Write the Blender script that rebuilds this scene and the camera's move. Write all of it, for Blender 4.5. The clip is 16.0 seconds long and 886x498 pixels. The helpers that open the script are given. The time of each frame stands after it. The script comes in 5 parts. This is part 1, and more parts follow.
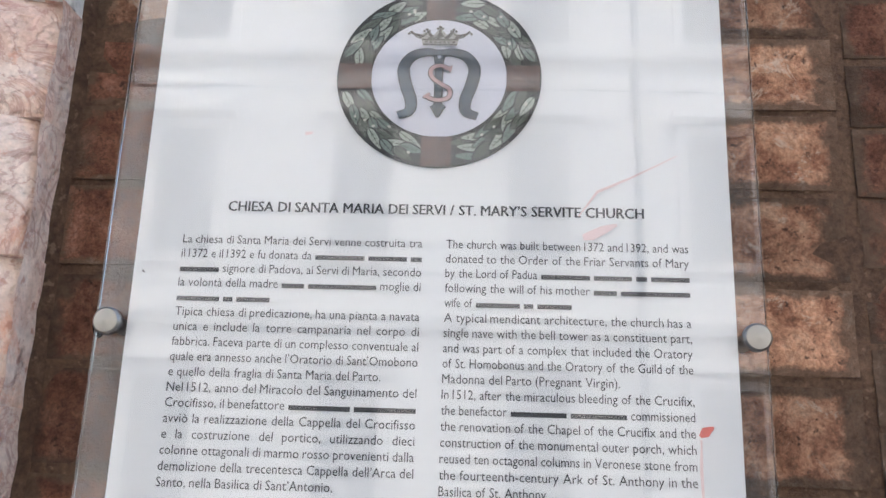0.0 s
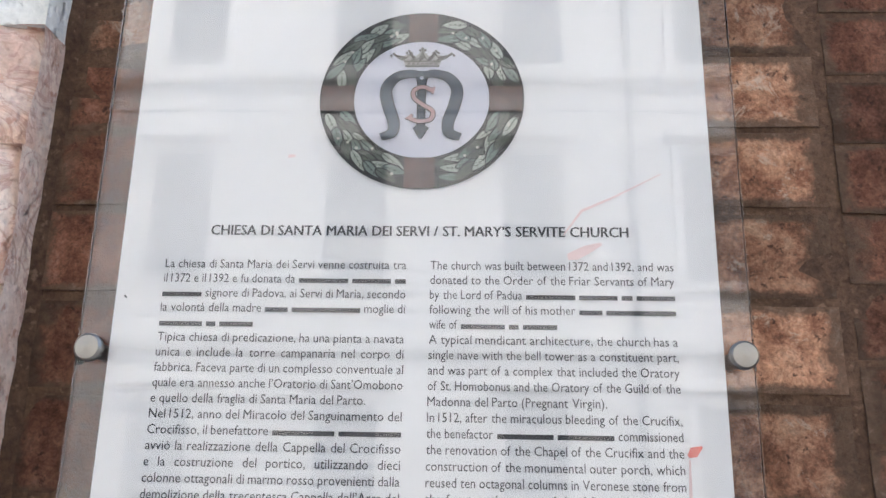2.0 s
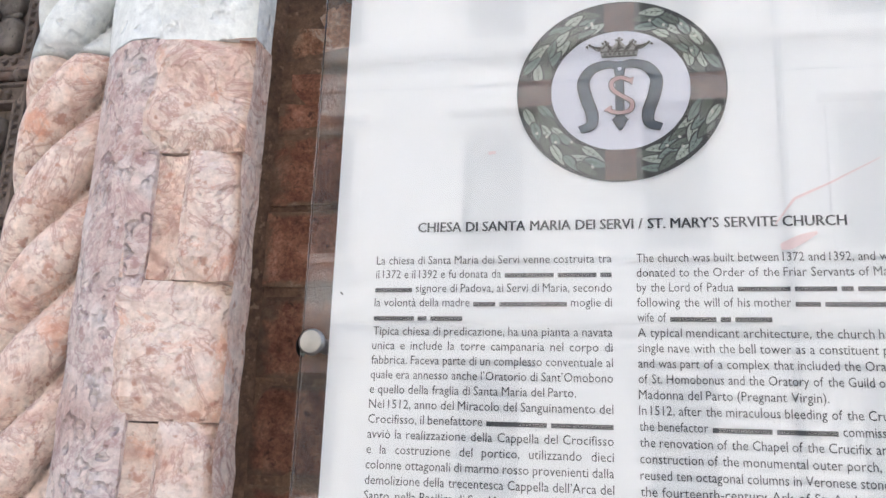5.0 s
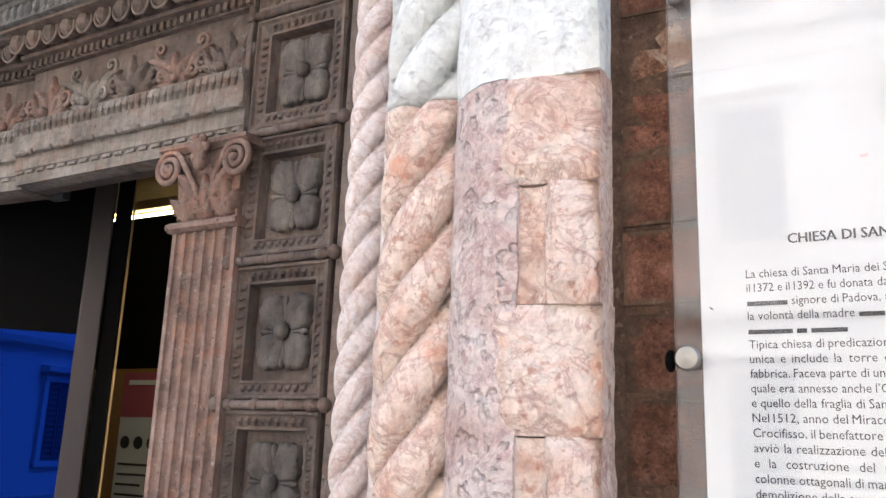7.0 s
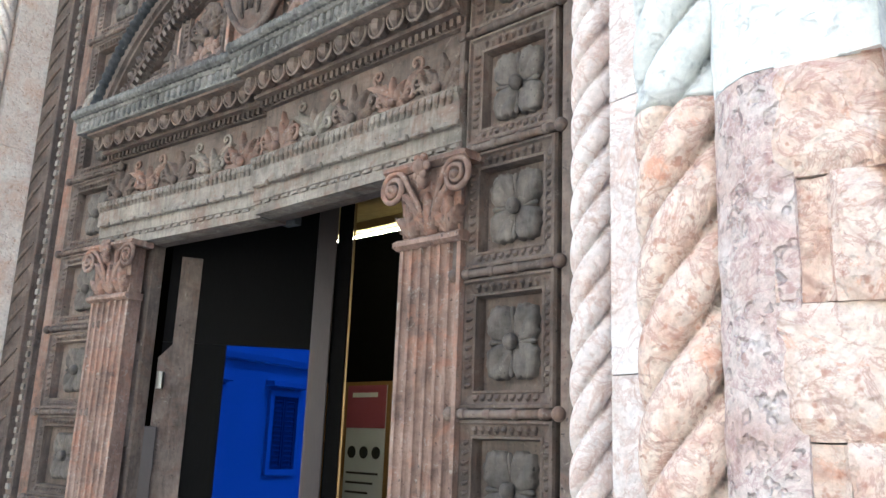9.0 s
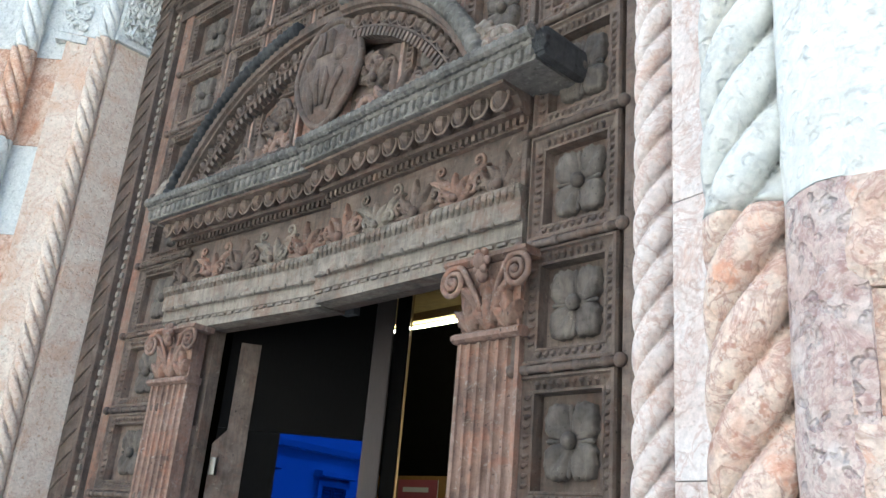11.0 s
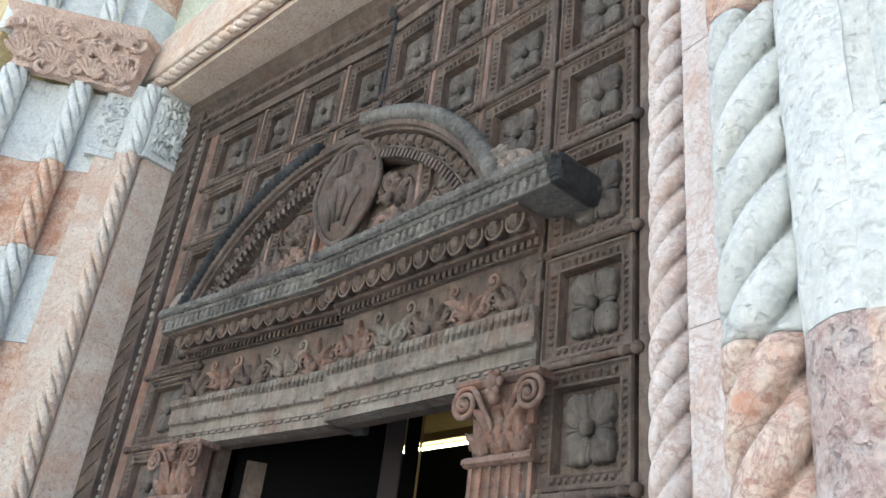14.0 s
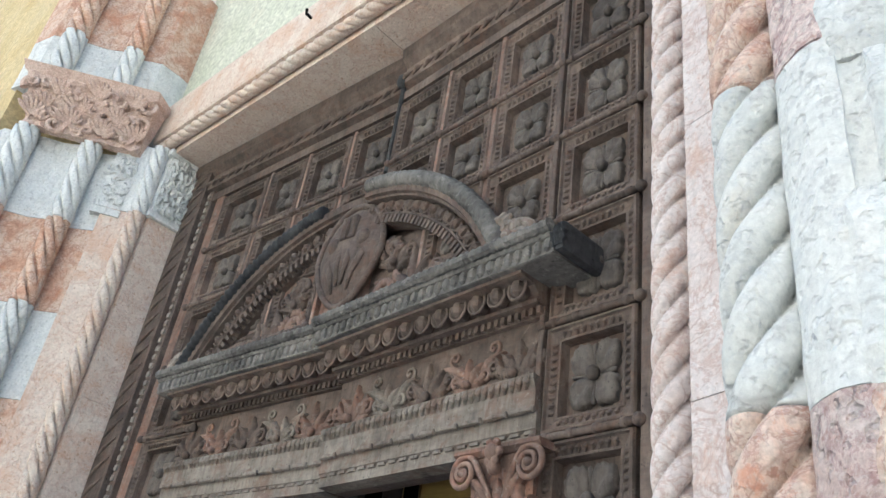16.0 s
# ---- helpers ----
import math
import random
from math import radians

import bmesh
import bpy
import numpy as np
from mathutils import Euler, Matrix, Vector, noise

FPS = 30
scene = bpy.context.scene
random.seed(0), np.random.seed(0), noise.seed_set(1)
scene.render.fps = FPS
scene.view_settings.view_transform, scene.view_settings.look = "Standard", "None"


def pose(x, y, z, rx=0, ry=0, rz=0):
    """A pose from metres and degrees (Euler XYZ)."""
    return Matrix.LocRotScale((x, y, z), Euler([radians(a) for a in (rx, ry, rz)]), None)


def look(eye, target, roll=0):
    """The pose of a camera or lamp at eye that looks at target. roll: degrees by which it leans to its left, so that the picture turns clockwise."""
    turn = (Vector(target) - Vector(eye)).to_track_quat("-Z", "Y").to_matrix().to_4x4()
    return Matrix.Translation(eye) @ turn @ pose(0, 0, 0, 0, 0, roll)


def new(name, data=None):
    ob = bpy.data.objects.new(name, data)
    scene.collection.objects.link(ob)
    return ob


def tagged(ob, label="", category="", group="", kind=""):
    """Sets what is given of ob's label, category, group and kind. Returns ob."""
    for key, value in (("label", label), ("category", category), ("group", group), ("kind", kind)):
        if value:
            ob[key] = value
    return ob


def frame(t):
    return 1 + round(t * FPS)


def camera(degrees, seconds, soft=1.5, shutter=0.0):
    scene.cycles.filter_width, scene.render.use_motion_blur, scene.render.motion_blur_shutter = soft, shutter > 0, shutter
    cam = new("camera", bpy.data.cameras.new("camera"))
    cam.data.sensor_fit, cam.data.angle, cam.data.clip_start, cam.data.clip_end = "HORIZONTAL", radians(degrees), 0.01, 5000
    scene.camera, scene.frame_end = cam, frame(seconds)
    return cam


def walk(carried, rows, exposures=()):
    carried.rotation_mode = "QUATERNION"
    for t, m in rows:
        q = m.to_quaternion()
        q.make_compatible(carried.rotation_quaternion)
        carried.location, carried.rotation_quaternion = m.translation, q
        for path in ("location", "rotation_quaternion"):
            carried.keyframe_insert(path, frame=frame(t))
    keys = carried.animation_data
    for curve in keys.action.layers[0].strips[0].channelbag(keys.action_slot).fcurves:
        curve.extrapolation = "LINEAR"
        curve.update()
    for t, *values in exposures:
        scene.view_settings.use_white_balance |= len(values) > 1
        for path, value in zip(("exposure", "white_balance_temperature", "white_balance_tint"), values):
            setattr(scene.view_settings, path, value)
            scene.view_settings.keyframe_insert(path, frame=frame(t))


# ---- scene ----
# The plan below is drawn in its own unit; U turns it into metres, and Z0 lifts it onto the ground.
U, Z0 = 0.77, 0.40


def W(x, y, z):
    return Vector((U * x, U * y, U * z + Z0))


cam = camera(55.7, 16.0)
PATH = [
    (0, (0.049, -0.021, 1.556), (-0.041, 1.915, 2.052), 1.9),
    (0.5, (0.049, -0.02, 1.554), (-0.033, 1.912, 2.066), 1.7),
    (1, (0.054, -0.02, 1.554), (-0.031, 1.909, 2.077), 1.4),
    (1.5, (0.058, -0.019, 1.559), (-0.026, 1.91, 2.082), 1.3),
    (2, (0.061, -0.016, 1.557), (-0.021, 1.906, 2.103), 1.1),
    (2.5, (0.064, -0.016, 1.559), (-0.026, 1.9, 2.124), 1.0),
    (3, (0.063, -0.018, 1.552), (-0.059, 1.89, 2.137), 1.4),
    (3.2, (0.06, -0.02, 1.552), (-0.085, 1.887, 2.137), 1.5),
    (5.3, (-0.021, -0.051, 1.575), (-0.506, 1.834, 2.036), 2.0),
    (5.5, (-0.032, -0.059, 1.575), (-0.584, 1.807, 2.035), 1.9),
    (6, (-0.071, -0.088, 1.574), (-0.803, 1.718, 2.022), 1.8),
    (6.5, (-0.095, -0.107, 1.578), (-0.949, 1.645, 2.025), 2.2),
    (7, (-0.111, -0.123, 1.582), (-1.059, 1.578, 2.037), 2.1),
    (7.5, (-0.131, -0.142, 1.579), (-1.196, 1.487, 2.041), 2.3),
    (8, (-0.156, -0.16, 1.572), (-1.35, 1.38, 2.024), 2.7),
    (8.5, (-0.172, -0.167, 1.571), (-1.443, 1.309, 2.022), 2.6),
    (8.7, (-0.176, -0.17, 1.572), (-1.471, 1.287, 2.023), 2.4),
    (10.8, (-0.183, -0.193, 1.575), (-1.563, 1.108, 2.21), 4.8),
    (11, (-0.182, -0.195, 1.576), (-1.562, 1.092, 2.239), 5.1),
    (11.5, (-0.186, -0.19, 1.581), (-1.566, 1.066, 2.3), 5.5),
    (12, (-0.186, -0.192, 1.58), (-1.558, 1.048, 2.339), 5.4),
    (12.5, (-0.186, -0.19, 1.581), (-1.553, 1.038, 2.369), 5.5),
    (13, (-0.187, -0.192, 1.583), (-1.547, 1.022, 2.406), 5.9),
    (13.5, (-0.185, -0.197, 1.583), (-1.535, 0.998, 2.45), 6.7),
    (14, (-0.186, -0.196, 1.584), (-1.526, 0.974, 2.499), 7.2),
    (14.5, (-0.185, -0.198, 1.585), (-1.512, 0.948, 2.546), 7.9),
    (15, (-0.183, -0.202, 1.582), (-1.498, 0.923, 2.585), 8.6),
    (15.5, (-0.183, -0.212, 1.575), (-1.485, 0.899, 2.609), 8.7),
    (16, (-0.188, -0.206, 1.576), (-1.483, 0.896, 2.628), 9.0),
]

walk(cam, [(t, look(W(*eye), W(*target), roll)) for t, eye, target, roll in PATH],
     [(0, 1.65, 5950, 8), (3.2, 1.68, 5950, 8), (6, 1.93, 6100, 9), (7, 2.05, 6200, 10), (8.5, 2.40, 5750, 1), (11, 2.18, 5700, -2), (12.5, 2.06, 5700, -2), (16, 1.84, 5900, 1)])

# ---- light: daylight in a street; the church front lies in open shade, the house across is in the sun ----
world = bpy.data.worlds.new("world")
scene.world = world
world.use_nodes = True
wn, wl = world.node_tree.nodes, world.node_tree.links
sky = wn.new("ShaderNodeTexSky")
sky.sky_type, sky.sun_disc, sky.sun_elevation, sky.sun_rotation = "NISHITA", False, radians(53), radians(20)
sky.air_density, sky.dust_density, sky.ozone_density = 1.0, 4.0, 1.0
wl.new(sky.outputs[0], wn["Background"].inputs[0])
wn["Background"].inputs[1].default_value = 0.15
sun = new("sun", bpy.data.lights.new("sun", "SUN"))
sun.data.energy, sun.data.angle, sun.data.color = 1.6, radians(1.5), (1.0, 0.95, 0.88)
sun.matrix_world = look((5, 14, 19.7), (0, 0, 0))


# ---- materials ----
def nodes(name, rough=0.7, metal=0.0):
    m = bpy.data.materials.new(name)
    m.use_nodes = True
    nt = m.node_tree
    b = nt.nodes["Principled BSDF"]
    b.inputs["Roughness"].default_value, b.inputs["Metallic"].default_value = rough, metal
    return m, nt, b


def add(nt, kind, **inputs):
    n = nt.nodes.new(kind)
    for k, v in inputs.items():
        n.inputs[k.replace("_", " ")].default_value = v
    return n


def ramp(nt, fac, stops):
    r = nt.nodes.new("ShaderNodeValToRGB")
    while len(r.color_ramp.elements) < len(stops):
        r.color_ramp.elements.new(0.5)
    for e, (p, c) in zip(r.color_ramp.elements, stops):
        e.position, e.color = p, (*c, 1)
    nt.links.new(fac, r.inputs[0])
    return r.outputs[0]


def mix(nt, fac, a, b, how="MIX"):
    m = nt.nodes.new("ShaderNodeMix")
    m.data_type, m.blend_type = "RGBA", how
    for sock, v in ((m.inputs[0], fac), (m.inputs[6], a), (m.inputs[7], b)):
        if isinstance(v, (int, float)):
            sock.default_value = v
        elif isinstance(v, tuple):
            sock.default_value = (*v, 1)
        else:
            nt.links.new(v, sock)
    return m.outputs[2]


def textured(name, stops, scale, fine, fleck=None, veins=None, rough=0.7, bump=0.3, pits=0.0, tone=0.25, stretch=(1, 1, 1), grime=None, bumpdist=0.004, contrast=0.45, gloss=0.25, blotch=None, cracks=None, vein=0.5):
    """A worn surface: broad patches, fine grain, flecks, veins and relief, with a tone of its own for each piece."""
    m, nt, b = nodes(name, rough)
    b.inputs["Specular IOR Level"].default_value = gloss
    L = nt.links.new
    geo = nt.nodes.new("ShaderNodeNewGeometry")
    info = nt.nodes.new("ShaderNodeObjectInfo")
    mp = nt.nodes.new("ShaderNodeMapping")
    mp.inputs["Scale"].default_value = stretch
    L(geo.outputs["Position"], mp.inputs["Vector"])
    shift = nt.nodes.new("ShaderNodeVectorMath")
    shift.operation = "MULTIPLY_ADD"
    L(info.outputs["Random"], shift.inputs[0])
    shift.inputs[1].default_value = (7, 5, 9)
    L(mp.outputs[0], shift.inputs[2])
    co = shift.outputs[0]
    broad = add(nt, "ShaderNodeTexNoise", Scale=scale, Detail=5.0, Roughness=0.62, Distortion=0.6)
    L(co, broad.inputs["Vector"])
    col = ramp(nt, broad.outputs[0], stops)
    grain = add(nt, "ShaderNodeTexNoise", Scale=fine, Detail=6.0, Roughness=0.7)
    L(co, grain.inputs["Vector"])
    g = ramp(nt, grain.outputs[0], [(0.3, (1 - contrast,) * 3), (0.7, (1 + contrast * 0.6,) * 3)])
    col = mix(nt, 0.85, col, g, "MULTIPLY")
    if veins:
        v = add(nt, "ShaderNodeTexNoise", Scale=scale * 1.5, Detail=7.0, Roughness=0.65, Distortion=0.7)
        L(co, v.inputs["Vector"])
        mask = ramp(nt, v.outputs[0], [(0.468, (0, 0, 0)), (0.5, (vein,) * 3), (0.532, (0, 0, 0))])
        col = mix(nt, mask, col, veins)
    if blotch:      # clouded patches of another colour, sharp on one side
        for colour, size, at, amount in blotch:
            f = add(nt, "ShaderNodeTexNoise", Scale=size, Detail=9.0, Roughness=0.74, Distortion=0.5)
            L(co, f.inputs["Vector"])
            mask = ramp(nt, f.outputs[0], [(at, (0, 0, 0)), (at + 0.035, (0.45 * amount,) * 3), (at + 0.14, (amount,) * 3)])
            col = mix(nt, mask, col, colour)
    if cracks:      # hair cracks along the borders of uneven cells
        warp = add(nt, "ShaderNodeTexNoise", Scale=cracks[1] * 1.5, Detail=5.0)
        L(co, warp.inputs["Vector"])
        bent = nt.nodes.new("ShaderNodeVectorMath")
        bent.operation = "MULTIPLY_ADD"
        L(warp.outputs["Color"], bent.inputs[0])
        bent.inputs[1].default_value = (0.9 / cracks[1],) * 3
        L(co, bent.inputs[2])
        cell = add(nt, "ShaderNodeTexVoronoi", Scale=cracks[1])
        cell.feature = "DISTANCE_TO_EDGE"
        L(bent.outputs[0], cell.inputs["Vector"])
        part_of = add(nt, "ShaderNodeTexNoise", Scale=cracks[1] * 0.8, Detail=3.0)
        L(co, part_of.inputs["Vector"])
        line = ramp(nt, cell.outputs["Distance"], [(0.0, (cracks[2],) * 3), (0.035, (0, 0, 0))])
        some = ramp(nt, part_of.outputs[0], [(0.46, (0, 0, 0)), (0.60, (1, 1, 1))])
        col = mix(nt, mix(nt, 1.0, line, some, "MULTIPLY"), col, cracks[0])
    if fleck:
        f = add(nt, "ShaderNodeTexNoise", Scale=fine * 0.7, Detail=3.0)
        L(co, f.inputs["Vector"])
        mask = ramp(nt, f.outputs[0], [(0.61, (0, 0, 0)), (0.70, (0.75,) * 3)])
        col = mix(nt, mask, col, fleck)
    if grime:
        f = add(nt, "ShaderNodeTexNoise", Scale=scale * 0.45, Detail=7.0, Roughness=0.7)
        L(co, f.inputs["Vector"])
        mask = ramp(nt, f.outputs[0], [(0.48, (0, 0, 0)), (0.66, (0.85,) * 3)])
        col = mix(nt, mask, col, grime)
    t = nt.nodes.new("ShaderNodeMapRange")
    t.inputs[3].default_value, t.inputs[4].default_value = 1 - tone, 1 + tone * 0.6
    L(info.outputs["Random"], t.inputs[0])
    col = mix(nt, 1.0, col, t.outputs[0], "MULTIPLY")
    L(col, b.inputs["Base Color"])
    bp = add(nt, "ShaderNodeBump", Strength=bump, Distance=bumpdist)
    L(grain.outputs[0], bp.inputs["Height"])
    last = bp
    if pits:
        vo = add(nt, "ShaderNodeTexNoise", Scale=fine * 0.55, Detail=2.0, Roughness=0.5)
        L(co, vo.inputs["Vector"])
        h = ramp(nt, vo.outputs[0], [(0.33, (0, 0, 0)), (0.45, (1, 1, 1))])
        b2 = add(nt, "ShaderNodeBump", Strength=pits, Distance=bumpdist * 1.5)
        L(h, b2.inputs["Height"])
        L(bp.outputs[0], b2.inputs["Normal"])
        last = b2
    L(last.outputs[0], b.inputs["Normal"])
    return m


def plain(name, col, rough=0.6, metal=0.0, emit=0.0, vary=1.0):
    m, nt, b = nodes(name, rough, metal)
    n = add(nt, "ShaderNodeTexNoise", Scale=60.0, Detail=4.0)
    c = ramp(nt, n.outputs[0], [(0.3, tuple((1 - 0.15 * vary) * v for v in col)), (0.7, tuple(min(1, (1 + 0.1 * vary) * v) for v in col))])
    nt.links.new(c, b.inputs["Base Color"])
    if emit:
        nt.links.new(c, b.inputs["Emission Color"])
        b.inputs["Emission Strength"].default_value = emit
    return m


PINK = textured("pink_marble", [(0.25, (0.47, 0.27, 0.20)), (0.40, (0.62, 0.44, 0.35)), (0.54, (0.72, 0.60, 0.51)), (0.66, (0.68, 0.48, 0.37)), (0.8, (0.58, 0.34, 0.23))], 12, 120, fleck=(0.40, 0.20, 0.14), veins=(0.36, 0.19, 0.16), bump=0.6, pits=0.5, tone=0.10, contrast=0.30,
                blotch=[((0.60, 0.27, 0.16), 17, 0.57, 0.75), ((0.46, 0.33, 0.33), 11, 0.60, 0.6), ((0.80, 0.70, 0.60), 20, 0.60, 0.8)], cracks=((0.30, 0.17, 0.13), 9, 0.6), vein=0.6)
ORANGE = textured("orange_pink_marble", [(0.28, (0.47, 0.25, 0.16)), (0.42, (0.62, 0.39, 0.27)), (0.56, (0.70, 0.53, 0.41)), (0.8, (0.57, 0.32, 0.20))], 9, 90, fleck=(0.40, 0.20, 0.13), veins=(0.36, 0.17, 0.11), bump=0.6, pits=0.35, tone=0.10, contrast=0.30,
                  blotch=[((0.58, 0.27, 0.15), 7, 0.55, 0.7), ((0.76, 0.64, 0.52), 9, 0.56, 0.7)], vein=0.7)
PINKROUGH = textured("tooled_pink_marble", [(0.28, (0.50, 0.33, 0.28)), (0.42, (0.66, 0.51, 0.45)), (0.55, (0.745, 0.635, 0.58)), (0.8, (0.62, 0.42, 0.35))], 11, 110, fleck=(0.42, 0.25, 0.22), veins=(0.38, 0.20, 0.20), bump=0.9, pits=0.8, bumpdist=0.005, tone=0.08, contrast=0.36,
                     blotch=[((0.42, 0.19, 0.17), 22, 0.63, 0.7), ((0.55, 0.40, 0.37), 14, 0.60, 0.4), ((0.82, 0.74, 0.70), 30, 0.56, 0.7)], vein=0.5)
WHITE = textured("white_marble", [(0.28, (0.57, 0.575, 0.54)), (0.45, (0.70, 0.705, 0.668)), (0.60, (0.74, 0.74, 0.70)), (0.82, (0.64, 0.60, 0.51))], 7, 90, fleck=(0.46, 0.46, 0.44), veins=(0.46, 0.49, 0.50), bump=0.6, pits=0.6, tone=0.06, contrast=0.22,
                 blotch=[((0.57, 0.52, 0.42), 6, 0.60, 0.55), ((0.47, 0.51, 0.53), 10, 0.60, 0.55)], cracks=((0.36, 0.35, 0.33), 4, 0.5), vein=0.3)
PALE = textured("pale_pink_marble", [(0.25, (0.60, 0.46, 0.36)), (0.5, (0.69, 0.58, 0.48)), (0.68, (0.74, 0.65, 0.55)), (0.85, (0.63, 0.48, 0.36))], 5, 80, fleck=(0.44, 0.29, 0.20), veins=(0.50, 0.32, 0.24), bump=0.4, pits=0.5, tone=0.05, contrast=0.24,
                blotch=[((0.58, 0.36, 0.24), 4, 0.53, 0.7), ((0.40, 0.24, 0.16), 22, 0.62, 0.8)], vein=0.5)
ROSEPALE = textured("rose_white_marble", [(0.25, (0.64, 0.52, 0.46)), (0.5, (0.73, 0.65, 0.61)), (0.68, (0.78, 0.72, 0.69)), (0.85, (0.67, 0.54, 0.47))], 8, 90, fleck=(0.50, 0.37, 0.31), veins=(0.50, 0.33, 0.27), bump=0.4, pits=0.3, tone=0.05, contrast=0.24,
                    blotch=[((0.60, 0.38, 0.27), 9, 0.57, 0.65), ((0.52, 0.42, 0.40), 13, 0.58, 0.5)], cracks=((0.40, 0.26, 0.20), 9, 0.6), vein=0.6)


def bricks(name, stops, pale, smear):
    """Weathered brick: mottled body, scattered lime scabs, dark pits, and mortar smeared raggedly over its edges."""
    m, nt, b = nodes(name, 0.92)
    b.inputs["Specular IOR Level"].default_value = 0.2
    L = nt.links.new
    geo = nt.nodes.new("ShaderNodeNewGeometry")
    info = nt.nodes.new("ShaderNodeObjectInfo")
    tex = nt.nodes.new("ShaderNodeTexCoord")
    shift = nt.nodes.new("ShaderNodeVectorMath")
    shift.operation = "MULTIPLY_ADD"
    L(info.outputs["Random"], shift.inputs[0])
    shift.inputs[1].default_value = (3, 2, 5)
    L(geo.outputs["Position"], shift.inputs[2])
    co = shift.outputs[0]

    def clouds(size, detail=8.0, rough=0.72, distort=0.4):
        n = add(nt, "ShaderNodeTexNoise", Scale=size, Detail=detail, Roughness=rough, Distortion=distort)
        L(co, n.inputs["Vector"])
        return n.outputs[0]

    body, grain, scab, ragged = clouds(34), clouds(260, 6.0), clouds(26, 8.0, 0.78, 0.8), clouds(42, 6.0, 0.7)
    col = ramp(nt, body, stops)
    col = mix(nt, 0.9, col, ramp(nt, grain, [(0.32, (0.45,) * 3), (0.5, (1.0,) * 3), (0.68, (1.5,) * 3)]), "MULTIPLY")
    col = mix(nt, ramp(nt, scab, [(pale, (0, 0, 0)), (pale + 0.07, (0.7,) * 3)]), col, (0.50, 0.40, 0.31))
    pit = clouds(120, 3.0, 0.6)
    col = mix(nt, ramp(nt, pit, [(0.30, (0.8,) * 3), (0.38, (0, 0, 0))]), col, (0.03, 0.017, 0.012))
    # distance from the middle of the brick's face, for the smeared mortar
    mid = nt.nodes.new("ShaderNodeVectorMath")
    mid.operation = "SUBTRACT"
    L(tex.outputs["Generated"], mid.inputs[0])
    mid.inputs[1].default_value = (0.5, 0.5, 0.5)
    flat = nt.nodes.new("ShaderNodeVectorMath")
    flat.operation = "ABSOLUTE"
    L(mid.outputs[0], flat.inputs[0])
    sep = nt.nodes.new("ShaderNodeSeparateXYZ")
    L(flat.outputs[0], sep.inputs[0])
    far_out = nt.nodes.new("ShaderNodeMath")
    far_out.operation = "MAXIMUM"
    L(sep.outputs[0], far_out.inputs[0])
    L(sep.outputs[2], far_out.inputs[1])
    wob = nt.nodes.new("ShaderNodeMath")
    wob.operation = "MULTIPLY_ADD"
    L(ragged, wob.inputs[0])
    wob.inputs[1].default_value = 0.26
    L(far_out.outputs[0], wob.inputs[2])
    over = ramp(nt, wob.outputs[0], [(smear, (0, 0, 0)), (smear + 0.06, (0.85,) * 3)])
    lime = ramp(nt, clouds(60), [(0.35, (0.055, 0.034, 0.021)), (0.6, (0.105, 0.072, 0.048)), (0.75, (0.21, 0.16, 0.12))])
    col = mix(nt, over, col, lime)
    tone = nt.nodes.new("ShaderNodeMapRange")
    tone.inputs[3].default_value, tone.inputs[4].default_value = 0.7, 1.25
    L(info.outputs["Random"], tone.inputs[0])
    col = mix(nt, 1.0, col, tone.outputs[0], "MULTIPLY")
    L(col, b.inputs["Base Color"])
    b1 = add(nt, "ShaderNodeBump", Strength=0.7, Distance=0.003)
    L(grain, b1.inputs["Height"])
    b2 = add(nt, "ShaderNodeBump", Strength=0.6, Distance=0.006)
    L(body, b2.inputs["Height"])
    L(b1.outputs[0], b2.inputs["Normal"])
    L(b2.outputs[0], b.inputs["Normal"])
    return m


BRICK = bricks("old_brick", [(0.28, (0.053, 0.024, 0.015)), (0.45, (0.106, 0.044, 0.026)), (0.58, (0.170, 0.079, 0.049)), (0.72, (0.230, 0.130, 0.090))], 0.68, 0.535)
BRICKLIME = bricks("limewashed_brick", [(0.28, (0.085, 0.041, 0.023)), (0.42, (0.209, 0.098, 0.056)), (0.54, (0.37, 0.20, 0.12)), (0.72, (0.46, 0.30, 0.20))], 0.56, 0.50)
MORTAR = textured("lime_mortar", [(0.25, (0.063, 0.036, 0.022)), (0.5, (0.104, 0.060, 0.037)), (0.75, (0.162, 0.098, 0.060))], 24, 170, fleck=(0.216, 0.137, 0.089), rough=0.95, bump=1.0, tone=0.0, contrast=0.55)


